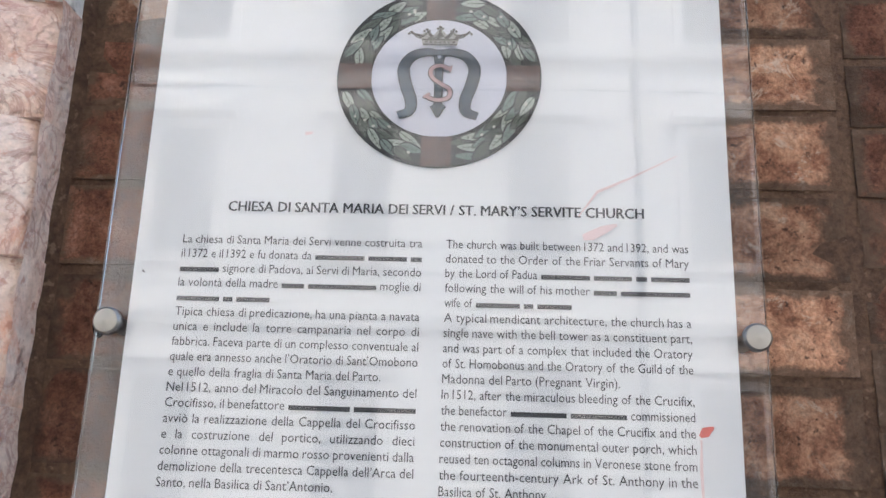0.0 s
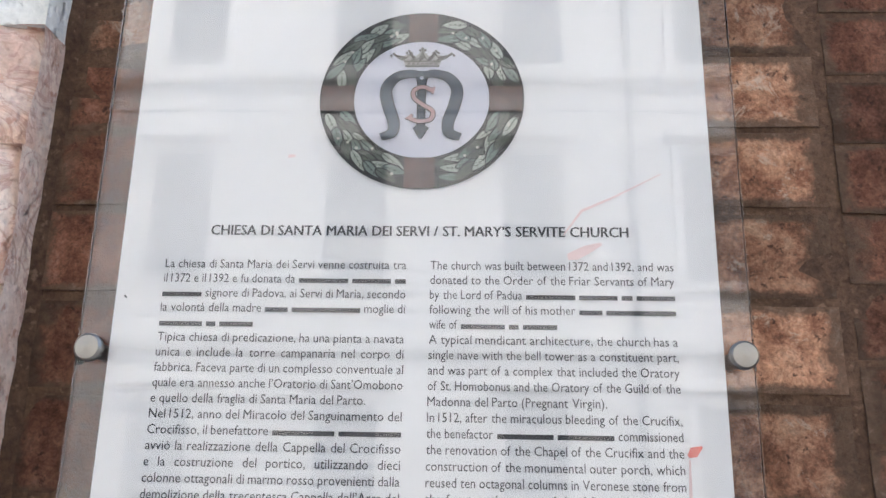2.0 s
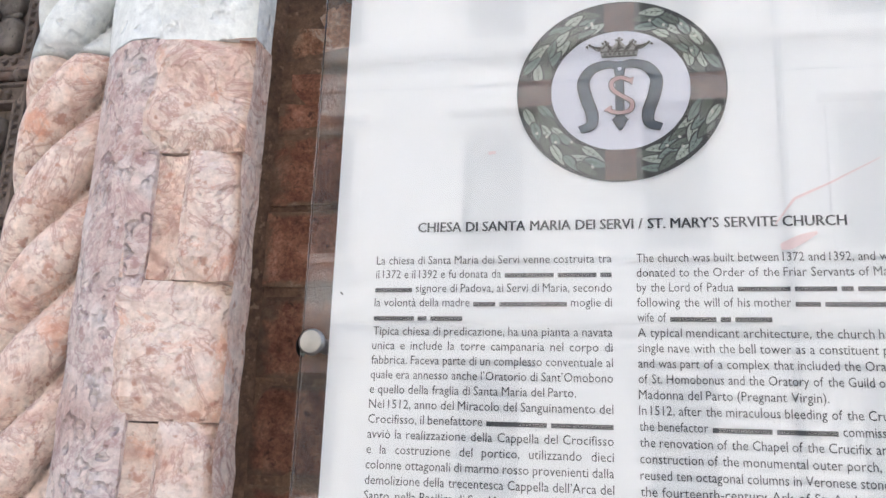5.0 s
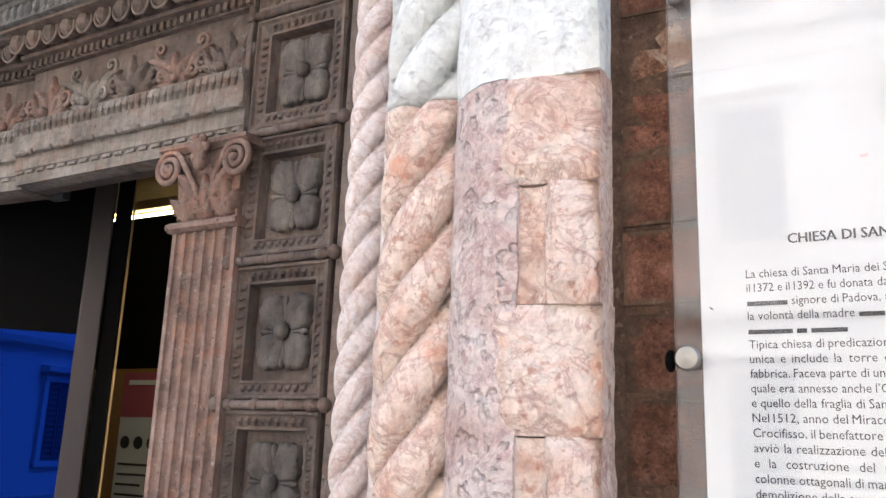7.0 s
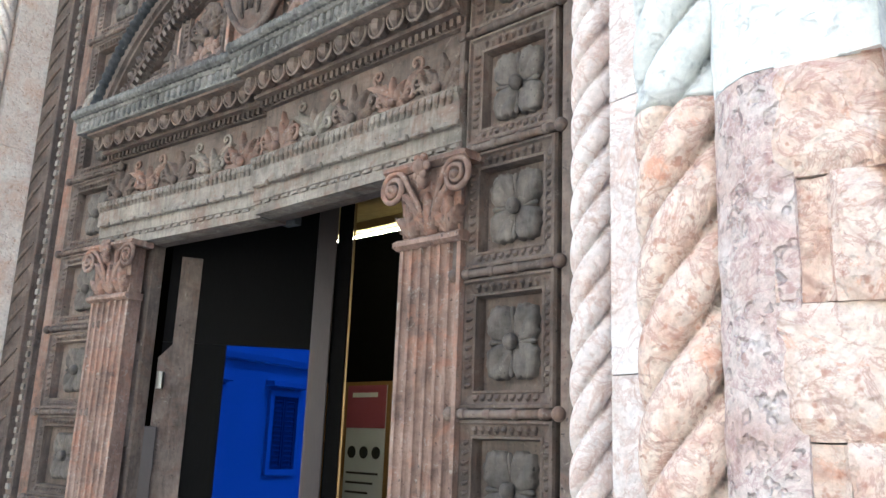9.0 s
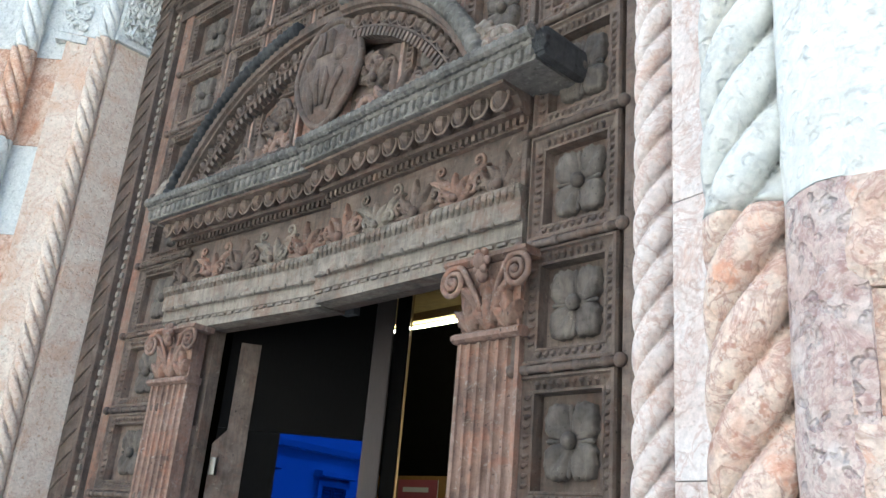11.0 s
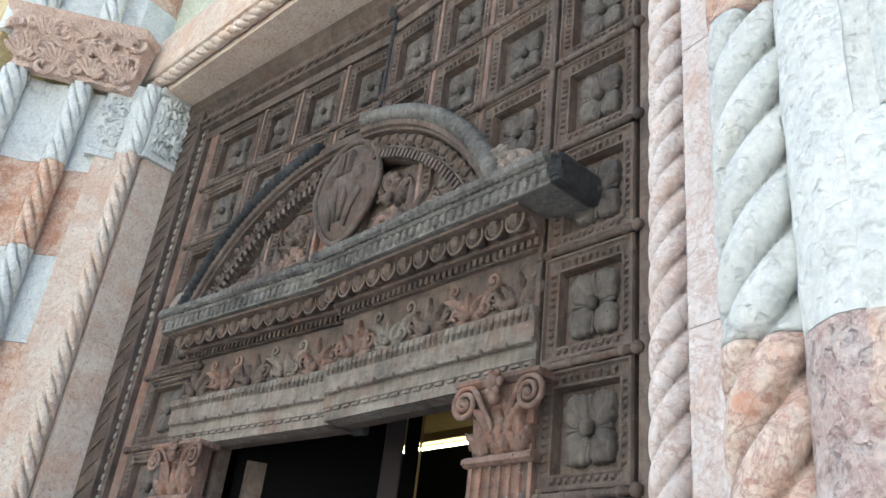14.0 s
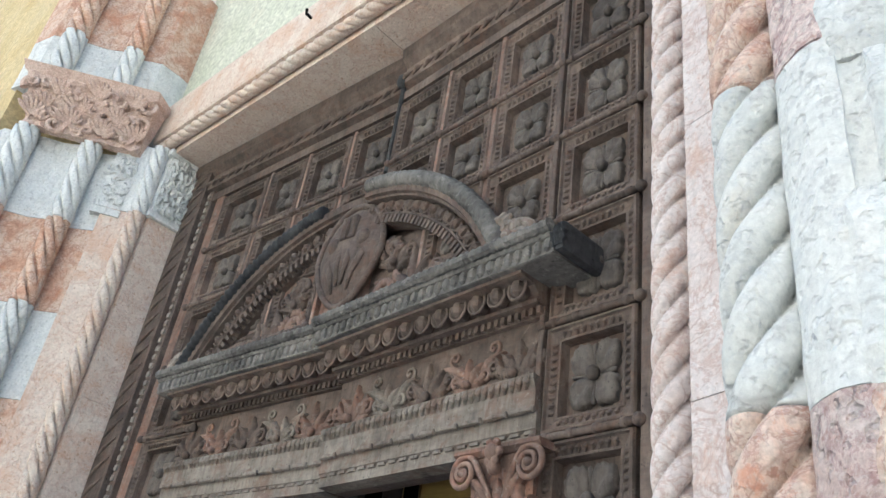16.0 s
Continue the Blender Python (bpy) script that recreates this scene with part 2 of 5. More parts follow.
def timber(name, dark, mid, light, dust, rough=0.75, dusty=0.60, red=None):
    """Old carved wood: streaks both ways, brown and grey patches, dark cracks, and dust lying in spots."""
    m, nt, b = nodes(name, rough)
    b.inputs["Specular IOR Level"].default_value = 0.3
    L = nt.links.new
    geo = nt.nodes.new("ShaderNodeNewGeometry")
    info = nt.nodes.new("ShaderNodeObjectInfo")
    shift = nt.nodes.new("ShaderNodeVectorMath")
    shift.operation = "MULTIPLY_ADD"
    L(info.outputs["Random"], shift.inputs[0])
    shift.inputs[1].default_value = (7, 5, 9)
    L(geo.outputs["Position"], shift.inputs[2])

    def cloud(size, stretch=(1, 1, 1), detail=6.0, rough=0.65, distort=0.3):
        mp = nt.nodes.new("ShaderNodeMapping")
        mp.inputs["Scale"].default_value = stretch
        L(shift.outputs[0], mp.inputs["Vector"])
        n = add(nt, "ShaderNodeTexNoise", Scale=size, Detail=detail, Roughness=rough, Distortion=distort)
        L(mp.outputs[0], n.inputs["Vector"])
        return n.outputs[0]

    broad, across, upright, spots = cloud(7), cloud(60, (0.16, 1, 1)), cloud(60, (1, 1, 0.16)), cloud(85, (1, 1, 1), 4.0)
    col = ramp(nt, broad, [(0.30, dark), (0.47, mid), (0.66, light)])
    if red:
        col = mix(nt, ramp(nt, cloud(11, (1, 1, 1), 8.0, 0.7, 0.9), [(0.50, (0, 0, 0)), (0.62, (0.75,) * 3)]), col, red)
    for g, much in ((across, 0.45), (upright, 0.75)):
        col = mix(nt, much, col, ramp(nt, g, [(0.30, (0.58,) * 3), (0.5, (1.0,) * 3), (0.72, (1.28,) * 3)]), "MULTIPLY")
    col = mix(nt, ramp(nt, cloud(40, (1, 1, 1), 9.0, 0.75, 0.8), [(dusty, (0, 0, 0)), (dusty + 0.10, (0.65,) * 3)]), col, dust)
    col = mix(nt, ramp(nt, spots, [(0.30, (0.8,) * 3), (0.37, (0, 0, 0))]), col, tuple(0.3 * v for v in dark))
    t = nt.nodes.new("ShaderNodeMapRange")
    t.inputs[3].default_value, t.inputs[4].default_value = 0.80, 1.14
    L(info.outputs["Random"], t.inputs[0])
    col = mix(nt, 1.0, col, t.outputs[0], "MULTIPLY")
    L(col, b.inputs["Base Color"])
    b1 = add(nt, "ShaderNodeBump", Strength=0.6, Distance=0.004)
    L(upright, b1.inputs["Height"])
    b2 = add(nt, "ShaderNodeBump", Strength=0.5, Distance=0.003)
    L(spots, b2.inputs["Height"])
    L(b1.outputs[0], b2.inputs["Normal"])
    L(b2.outputs[0], b.inputs["Normal"])
    return m


WOOD = timber("weathered_walnut", (0.064, 0.050, 0.043), (0.122, 0.093, 0.076), (0.190, 0.144, 0.116), (0.33, 0.29, 0.24), red=(0.136, 0.084, 0.062))
REDWOOD = timber("reddish_walnut", (0.107, 0.073, 0.058), (0.206, 0.133, 0.103), (0.284, 0.194, 0.153), (0.36, 0.33, 0.29), dusty=0.56, red=(0.284, 0.142, 0.096))
GREYWOOD = timber("dusty_grey_wood", (0.122, 0.104, 0.087), (0.238, 0.205, 0.170), (0.335, 0.295, 0.248), (0.46, 0.43, 0.37), rough=0.85, dusty=0.58, red=(0.22, 0.145, 0.110))
ROSEWOOD = timber("dusty_brown_wood", (0.062, 0.051, 0.044), (0.112, 0.094, 0.080), (0.160, 0.137, 0.115), (0.32, 0.29, 0.25), dusty=0.61)
SLATEWOOD = timber("blackened_wood", (0.066, 0.062, 0.056), (0.140, 0.131, 0.118), (0.225, 0.210, 0.188), (0.42, 0.40, 0.36), rough=0.85, dusty=0.57)
BLACKWOOD = timber("near_black_wood", (0.012, 0.012, 0.013), (0.034, 0.034, 0.035), (0.068, 0.068, 0.068), (0.26, 0.25, 0.23), rough=0.8, dusty=0.62)
PLASTER_Y = textured("ochre_plaster", [(0.3, (0.527, 0.391, 0.187)), (0.6, (0.612, 0.493, 0.272)), (0.8, (0.561, 0.459, 0.289))], 3, 40, veins=(0.425, 0.340, 0.187), rough=0.9, bump=0.2, tone=0.05)
PLASTER_G = textured("pale_green_plaster", [(0.3, (0.544, 0.561, 0.425)), (0.6, (0.629, 0.629, 0.510)), (0.8, (0.612, 0.561, 0.425))], 3, 40, rough=0.9, bump=0.2, tone=0.05)
FACADE = textured("white_plaster", [(0.3, (0.76, 0.74, 0.70)), (0.7, (0.80, 0.78, 0.74))], 0.5, 3, rough=0.9, bump=0.05, tone=0.02, contrast=0.03)
STONE = textured("paving_stone", [(0.3, (0.40, 0.385, 0.355)), (0.7, (0.58, 0.55, 0.505))], 2, 40, rough=0.85, bump=0.4, tone=0.1)
SHUTTER = plain("grey_shutter", (0.14, 0.155, 0.165), 0.6)
PAPER = plain("white_paper", (0.79, 0.795, 0.80), 0.6, vary=0.08)
INK = plain("black_ink", (0.035, 0.035, 0.038), 0.6)
STEEL = plain("brushed_steel", (0.27, 0.255, 0.235), 0.30, 1.0)
# Near-black with hardly any gloss: carries the unlit lobby's gloom; also the iron hook.
DARK = plain("shade_and_iron_black", (0.0065, 0.006, 0.0055), 0.5)
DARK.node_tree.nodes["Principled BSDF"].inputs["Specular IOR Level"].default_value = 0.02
OCHRE = plain("ochre_interior", (0.42, 0.30, 0.14), 0.8)
BRONZE = plain("brown_metal", (0.060, 0.046, 0.041), 0.5, 0.1)
TUBE = plain("lamp_tube", (1.0, 0.86, 0.55), 0.5, 0.0, 9.0)
RED = plain("red_smear", (0.78, 0.20, 0.16), 0.6)
REDFAINT = plain("faint_red_smear", (0.80, 0.62, 0.61), 0.6)


def pane(name, gloss, tint, clear=1.0):
    """A thin clear sheet: what lies behind shows through, and the street is mirrored in it."""
    m, nt, b = nodes(name)
    nt.nodes.remove(b)
    tr = nt.nodes.new("ShaderNodeBsdfTransparent")
    tr.inputs[0].default_value = (clear, clear, clear, 1)
    gl = nt.nodes.new("ShaderNodeBsdfGlossy")
    gl.inputs["Color"].default_value, gl.inputs["Roughness"].default_value = (*tint, 1), 0.0
    mx = nt.nodes.new("ShaderNodeMixShader")
    if gloss is None:
        fr = add(nt, "ShaderNodeFresnel", IOR=1.45)
        nt.links.new(fr.outputs[0], mx.inputs[0])
    else:
        mx.inputs[0].default_value = gloss
    nt.links.new(tr.outputs[0], mx.inputs[1])
    nt.links.new(gl.outputs[0], mx.inputs[2])
    nt.links.new(mx.outputs[0], nt.nodes["Material Output"].inputs[0])
    return m


ACRYLIC = pane("clear_acrylic", None, (1, 1, 1), 0.96)
# The blue of the street's reflection is put into the gloss tint.
BLUEGLASS = pane("blue_mirror_tint", 0.8, (0.0016, 0.009, 0.082), 0.05)


# ---- building blocks ----
def thing(name, base, label="", category="", group="", kind=""):
    e = new(name)
    e.empty_display_size = 0.1
    e.location = W(*base)
    return tagged(e, label, category, group, kind)


def world_of(ob):
    v = Vector(ob.location)
    while ob.parent:
        ob = ob.parent
        v = v + ob.location
    return v


def part(name, bm, mat, parent=None, label="", fr=None, smooth=False):
    """Links a bmesh, drawn in plan units (in the frame fr, if given), as one mesh object under its thing."""
    off = world_of(parent) if parent else Vector()
    for v in bm.verts:
        p = fr @ v.co if fr else v.co
        v.co = W(*p) - off
    bmesh.ops.recalc_face_normals(bm, faces=bm.faces)
    me = bpy.data.meshes.new(name)
    bm.to_mesh(me)
    bm.free()
    me.materials.append(mat)
    if smooth:
        for p in me.polygons:
            p.use_smooth = True
    ob = new(name, me)
    if parent:
        ob.parent = parent
    if label:
        ob["label"] = label
    return ob


def box(bm, x0, x1, y0, y1, z0, z1, ch=0.0):
    """A block whose edges are chamfered by ch."""
    if ch <= 0:
        v = [bm.verts.new((x, y, z)) for x in (x0, x1) for y in (y0, y1) for z in (z0, z1)]
        for f in ((0, 1, 3, 2), (4, 6, 7, 5), (0, 4, 5, 1), (2, 3, 7, 6), (0, 2, 6, 4), (1, 5, 7, 3)):
            bm.faces.new([v[i] for i in f])
        return bm
    m = Matrix.LocRotScale(((x0 + x1) / 2, (y0 + y1) / 2, (z0 + z1) / 2), None, (x1 - x0, y1 - y0, z1 - z0))
    sub = bmesh.new()
    bmesh.ops.create_cube(sub, size=1.0, matrix=m)
    bmesh.ops.bevel(sub, geom=list(sub.edges), offset=ch, segments=2, affect="EDGES", profile=0.6)
    merge(bm, sub)
    return bm


def merge(bm, sub):
    at = {v: bm.verts.new(v.co) for v in sub.verts}
    for f in sub.faces:
        bm.faces.new([at[v] for v in f.verts])
    sub.free()


def run(bm, x0, x1, prof):
    """A moulding along x: prof is a closed outline of (y, z)."""
    a = [bm.verts.new((x0, y, z)) for y, z in prof]
    b = [bm.verts.new((x1, y, z)) for y, z in prof]
    n = len(prof)
    for i in range(n):
        bm.faces.new((a[i], a[(i + 1) % n], b[(i + 1) % n], b[i]))
    bm.faces.new(a)
    bm.faces.new(b[::-1])
    return bm


def post(bm, outline, z0, z1, steps=1, rough=0.0, seed=0):
    """An upright prism on a closed outline of (x, y), with a slightly uneven face if rough."""
    rings = []
    for k in range(steps + 1):
        z = z0 + (z1 - z0) * k / steps
        ring = []
        for x, y in outline:
            d = noise.noise((x * 18 + seed, y * 18, z * 18)) * rough if rough else 0
            ring.append(bm.verts.new((x + d * 0.5, y + d, z)))
        rings.append(ring)
    n = len(outline)
    for a, b in zip(rings, rings[1:]):
        for i in range(n):
            bm.faces.new((a[i], a[(i + 1) % n], b[(i + 1) % n], b[i]))
    bm.faces.new(rings[0])
    bm.faces.new(rings[-1][::-1])
    return bm


def mitred(bm, x0, x1, z0, z1, prof, fill=True):
    """A mitred rectangular frame: prof is a row of (inset, y) from the outer edge to the inner one."""
    rings = []
    for i, y in prof:
        rings.append([bm.verts.new((x, y, z)) for x, z in ((x0 + i, z0 + i), (x1 - i, z0 + i), (x1 - i, z1 - i), (x0 + i, z1 - i))])
    for a, b in zip(rings, rings[1:]):
        for k in range(4):
            bm.faces.new((a[k], a[(k + 1) % 4], b[(k + 1) % 4], b[k]))
    if fill:
        bm.faces.new(rings[-1])
    return bm


def sweep(bm, pts, radii, n=6, flat=1.0, cap=True):
    """A tapering tube along points."""
    pts = [Vector(p) for p in pts]
    rings = []
    for i, p in enumerate(pts):
        d = (pts[min(i + 1, len(pts) - 1)] - pts[max(i - 1, 0)]).normalized()
        s = d.cross(Vector((0, 1, 0)))
        s = s.normalized() if s.length > 1e-4 else Vector((1, 0, 0))
        u = s.cross(d).normalized()
        r = radii[i] if isinstance(radii, (list, tuple)) else radii
        rings.append([bm.verts.new(p + (s * math.cos(a) + u * math.sin(a) * flat) * r) for a in (2 * math.pi * k / n for k in range(n))])
    for a, b in zip(rings, rings[1:]):
        for k in range(n):
            bm.faces.new((a[k], a[(k + 1) % n], b[(k + 1) % n], b[k]))
    if cap:
        bm.faces.new(rings[0][::-1])
        bm.faces.new(rings[-1])
    return bm


def blob(bm, c, r, u=8, v=6):
    sub = bmesh.new()
    bmesh.ops.create_uvsphere(sub, u_segments=u, v_segments=v, radius=1.0, matrix=Matrix.LocRotScale(c, None, r))
    merge(bm, sub)
    return bm


def spiral(cx, cz, y, r0, turns, start, hand=1, n=22, tail=None):
    pts = [] if tail is None else [Vector(p) for p in tail]
    for i in range(n):
        k = i / (n - 1)
        a = start + hand * turns * 2 * math.pi * k
        r = r0 * (1 - 0.86 * k)
        pts.append(Vector((cx + r * math.cos(a), y - 0.01 * k, cz + r * math.sin(a))))
    return pts


def twisted(bm, cx, cy, r, z0, z1, strands, pitch, hand=1, depth=0.28, nt=48, dz=0.012, cut=0.0):
    """A shaft twisted like a rope."""
    nz = max(2, int((z1 - z0) / dz))
    rings = []
    for k in range(nz + 1):
        z = z0 + (z1 - z0) * k / nz
        ring = []
        for i in range(nt):
            a = 2 * math.pi * i / nt
            c = abs(math.cos(0.5 * strands * (a - hand * 2 * math.pi * z / pitch)))
            d = 0.025 * noise.noise((cx + a * 2, z * 14, 3.1))
            rr = r * (1 - depth * (1 - c) ** 1.6 - cut * math.exp(-(c / 0.19) ** 2) + d)
            ring.append(bm.verts.new((cx + rr * math.cos(a), cy + rr * math.sin(a), z)))
        rings.append(ring)
    for a, b in zip(rings, rings[1:]):
        for i in range(nt):
            bm.faces.new((a[i], a[(i + 1) % nt], b[(i + 1) % nt], b[i]))
    bm.faces.new(rings[0][::-1])
    bm.faces.new(rings[-1])
    return bm


TURNED = Matrix.Translation((-3.25, 1.79, 0)) @ Matrix.Rotation(radians(4.4), 4, "Z")   # the portal stands a little askew to the plaque's wall

RIGHT = Matrix.Translation((-1.85, 1.80, 0)) @ Matrix.Rotation(radians(-1.1), 4, "Z") @ Matrix.Translation((-1.4, 0, 0))   # leaf nearer the plaque, pushed in a little
LEFT = Matrix.Translation((-3.25, 1.85, 0)) @ Matrix.Rotation(radians(4.7), 4, "Z")
LINTEL = Matrix.Translation((-3.25, 1.76, 0)) @ Matrix.Rotation(radians(2.6), 4, "Z")
SPLIT, TOP, HEAD, FOOT = 0.18, 4.95, 2.491, -0.45   # plan: line between the leaves, door's top, head of the doorway, threshold

# ---- large structure ----
bm = bmesh.new()
box(bm, -90, 90, -90, 60, -0.72, -0.52)
tagged(part("ground", bm, STONE), "grey stone paving of the street and porch", "ground", kind="structure")

wall = thing("wall_brick", (0.6, 0.85, -0.5), "dark red old brick wall with wide grey mortar joints", "wall", kind="structure")
bm = bmesh.new()
box(bm, -0.41, 16.0, 0.823, 1.6, -0.52, 9.5)
part("mortar_bed", bm, MORTAR, wall)

# side and upper walls that close the front of the church
front = thing("wall_front", (-8, 0.8, -0.5), "ochre plastered church front beside the portal", "wall", kind="structure")
bm = bmesh.new()
box(bm, -16, -2.75, -1.13, -0.3, -0.55, 9.5)
part("plaster", bm, PLASTER_Y, front, fr=TURNED)
bm = bmesh.new()
box(bm, -2.2, 2.6, -0.24, 0.4, 5.4, 9.5)
part("tympanum", bm, PLASTER_G, front, "pale green plastered tympanum above the lintel", fr=TURNED)

# Unseen blocks, added so the sun from behind stays off the portal.
nave = thing("wall_sunblock", (-1, 8, 3.5), "unseen church body, added to keep the sun off the front", "wall", kind="structure")
bm = bmesh.new()
box(bm, -16, 16, 2.35, 12, 3.62, 9.5)
part("masonry", bm, FACADE, nave)
bm = bmesh.new()
box(bm, -8, 3, 2.05, 2.34, 3.62, 9.48)
part("masonry", bm, FACADE, nave)

# ---- portal: nearer jamb ----
bm = bmesh.new()
post(bm, [(-0.408, 0.800), (-0.402, 0.808), (-0.396, 0.816), (-0.388, 0.830), (-0.408, 0.84)], 0.9, 2.9, 160, 0.011, 21)
part("mortar_fillet", bm, MORTAR, wall, "rough mortar filling the joint beside the marble")
jamb = thing("portal_jamb", (-0.5, 0.8, -0.52), "pink and white marble portal jamb with twisted shafts", "portal", kind="structure")
# squared corner blocks, alternately wide and narrow with a hollow groove beside the narrow ones
QUOINS = [(2.026, 2.300, 1, 1), (2.305, 2.535, 0, 1), (2.54, 2.80, 1, 1), (2.805, 3.1, 0, 1), (1.889, 2.022, 1, 0), (1.744, 1.885, 0, 0), (1.597, 1.740, 1, 0), (1.45, 1.593, 0, 0), (1.30, 1.446, 1, 0), (1.1, 1.296, 0, 0), (0.6, 1.096, 1, 0), (-0.5, 0.596, 1, 0)]
for i, (z0, z1, wide, white) in enumerate(QUOINS):
    bm = bmesh.new()
    x0 = -0.525 if wide else -0.462
    sub = bmesh.new()
    m = Matrix.LocRotScale(((x0 - 0.402) / 2, 0.803, (z0 + z1) / 2), None, (-0.402 - x0, 0.12, z1 - z0 + 0.0045))
    bmesh.ops.create_cube(sub, size=1.0, matrix=m)
    bmesh.ops.subdivide_edges(sub, edges=list(sub.edges), cuts=5, use_grid_fill=True)
    for v in sub.verts:
        fx, fz = (v.co.x - x0) / (-0.402 - x0), (v.co.z - z0) / (z1 - z0)
        if v.co.y < 0.75:
            edge = min(fx, 1 - fx, (fz) * 1.2, (1 - fz) * 1.2)
            v.co.y += 0.008 * math.exp(-edge * 16) + 0.028 * fx ** 2
        v.co += Vector((0.4, 1, 0.3)) * 0.007 * noise.noise(v.co * 22 + Vector((i, 0, 0)))
    merge(bm, sub)
    part("quoin_stone", bm, WHITE if white else PINK, jamb, "white marble block" if white else "")
    if not wide:   # the hollow groove beside a narrow block
        bm = bmesh.new()
        pts = [(-0.525, 0.748), (-0.51, 0.752), (-0.497, 0.760), (-0.484, 0.765), (-0.47, 0.763), (-0.462, 0.755), (-0.462, 0.84), (-0.525, 0.84)]
        post(bm, pts, z0, z1, 6, 0.003, i)
        part("groove_stone", bm, PINK if not white else WHITE, jamb)
# flat tooled strip beside the shaft
for z0, z1, mat in ((-0.5, 0.9, PINKROUGH), (0.905, 2.024, PINKROUGH), (2.0255, 2.585, WHITE), (2.59, 3.2, PINKROUGH)):
    bm = bmesh.new()
    post(bm, [(-0.50, 0.752), (-0.525, 0.747), (-0.55, 0.752), (-0.58, 0.768), (-0.603, 0.786), (-0.613, 0.80), (-0.613, 0.88), (-0.50, 0.88)], z0, z1, max(3, int((z1 - z0) / 0.03)), 0.004, 3)
    part("strip_stone", bm, mat, jamb, smooth=False)
# great twisted shaft in drums of pink and white
for z0, z1, mat in ((-0.5, 0.9, PINK), (0.903, 2.036, PINK), (2.04, 2.61, WHITE), (2.614, 3.3, PINK), (3.304, 4.4, WHITE)):
    bm = bmesh.new()
    twisted(bm, -0.672, 0.862, 0.079, z0, z1, 4, 0.44, 1, 0.30, 80, 0.010, 0.20)
    part("twisted_shaft", bm, mat, jamb, smooth=True)
# splayed pale strip, the inner rope and the plain reveal
for z0, z1 in ((-0.5, 1.75), (1.753, 2.42), (2.423, 3.3), (3.303, 5.0)):
    bm = bmesh.new()
    post(bm, [(-0.90, 1.455), (-1.20, 1.52), (-1.215, 1.60), (-1.10, 1.64), (-0.90, 1.60)], z0, z1, 8, 0.003, 5)
    part("splay_stone", bm, ROSEPALE, jamb)
bm = bmesh.new()
twisted(bm, -1.306, 1.614, 0.060, -0.5, 5.0, 3, 0.33, 1, 0.32, 64, 0.011, 0.20)
part("rope_moulding", bm, ROSEPALE, jamb, "rope-carved marble moulding", smooth=True)
bm = bmesh.new()
box(bm, -1.36, -1.05, 1.62, 2.0, -0.5, 5.0)
part("reveal_stone", bm, ROSEPALE, jamb)
bm = bmesh.new()
post(bm, [(-0.41, 0.85), (-0.62, 0.88), (-0.70, 0.95), (-0.75, 1.10), (-0.85, 1.45), (-1.05, 1.66), (-1.05, 2.2), (-0.41, 2.2)], -0.52, 5.0)
part("core", bm, ROSEPALE, jamb)

# ---- portal: farther jamb, mirrored splay ----
far = thing("portal_jamb", (-5.3, 1.2, -0.52), "pink and white marble portal jamb with twisted shafts", "portal", kind="structure")
BANDS = [(-0.5, 2.35, ORANGE), (2.354, 3.06, ORANGE), (3.064, 3.63, WHITE), (3.634, 4.24, ORANGE), (4.244, 4.86, WHITE)]
for z0, z1, mat in BANDS:
    bm = bmesh.new()
    post(bm, [(-2.04, -0.45), (-2.10, -0.50), (-2.19, -0.58), (-2.25, -0.73), (-2.33, -0.80), (-2.40, -0.92), (-2.49, -1.03), (-2.56, -1.12), (-2.78, -1.16), (-2.78, 0.0), (-2.0, 0.1)], z0, z1, 6, 0.004, 8)
    part("splay_stone", bm, mat, far, fr=TURNED)
    for cx, cy, r in ((-2.185, -0.665, 0.075), (-2.415, -1.02, 0.085)):
        bm = bmesh.new()
        twisted(bm, cx, cy, r, z0, z1, 5, 0.72, -1, 0.14, 128, 0.012, 0.62)
        part("twisted_shaft", bm, mat, far, fr=TURNED, smooth=True)
for z0, z1, mat in ((-0.5, 4.42, PALE), (4.424, 4.97, WHITE)):
    bm = bmesh.new()
    post(bm, [(-1.955, -0.35), (-2.05, -0.49), (-2.07, -0.46), (-2.05, -0.2), (-1.96, -0.2)], z0, z1, 10, 0.003, 2)
    part("pilaster_strip", bm, mat, far, fr=TURNED)
    bm = bmesh.new()
    twisted(bm, -1.925, -0.305, 0.060, z0, z1, 4, 0.50, -1, 0.14, 104, 0.012, 0.58)
    part("rope_moulding", bm, mat, far, fr=TURNED, smooth=True)
for z0, z1 in ((-0.5, 3.15), (3.153, 4.42)):
    bm = bmesh.new()
    post(bm, [(-1.875, -0.24), (-1.875, 0.1), (-2.1, 0.1), (-2.1, -0.2), (-1.92, -0.25)], z0, z1, 8, 0.002, 4)
    part("reveal_stone", bm, PALE, far, fr=TURNED)
# carved white capital of the reveal
bm = bmesh.new()
post(bm, [(-1.86, -0.25), (-1.86, 0.02), (-2.1, 0.02), (-2.1, -0.2), (-1.9, -0.26)], 4.45, 4.95)
box(bm, -1.95, -1.845, -0.27, 0.03, 4.42, 4.465, 0.008)
box(bm, -1.95, -1.835, -0.28, 0.04, 4.92, 4.975, 0.008)
rnd = random.Random(5)
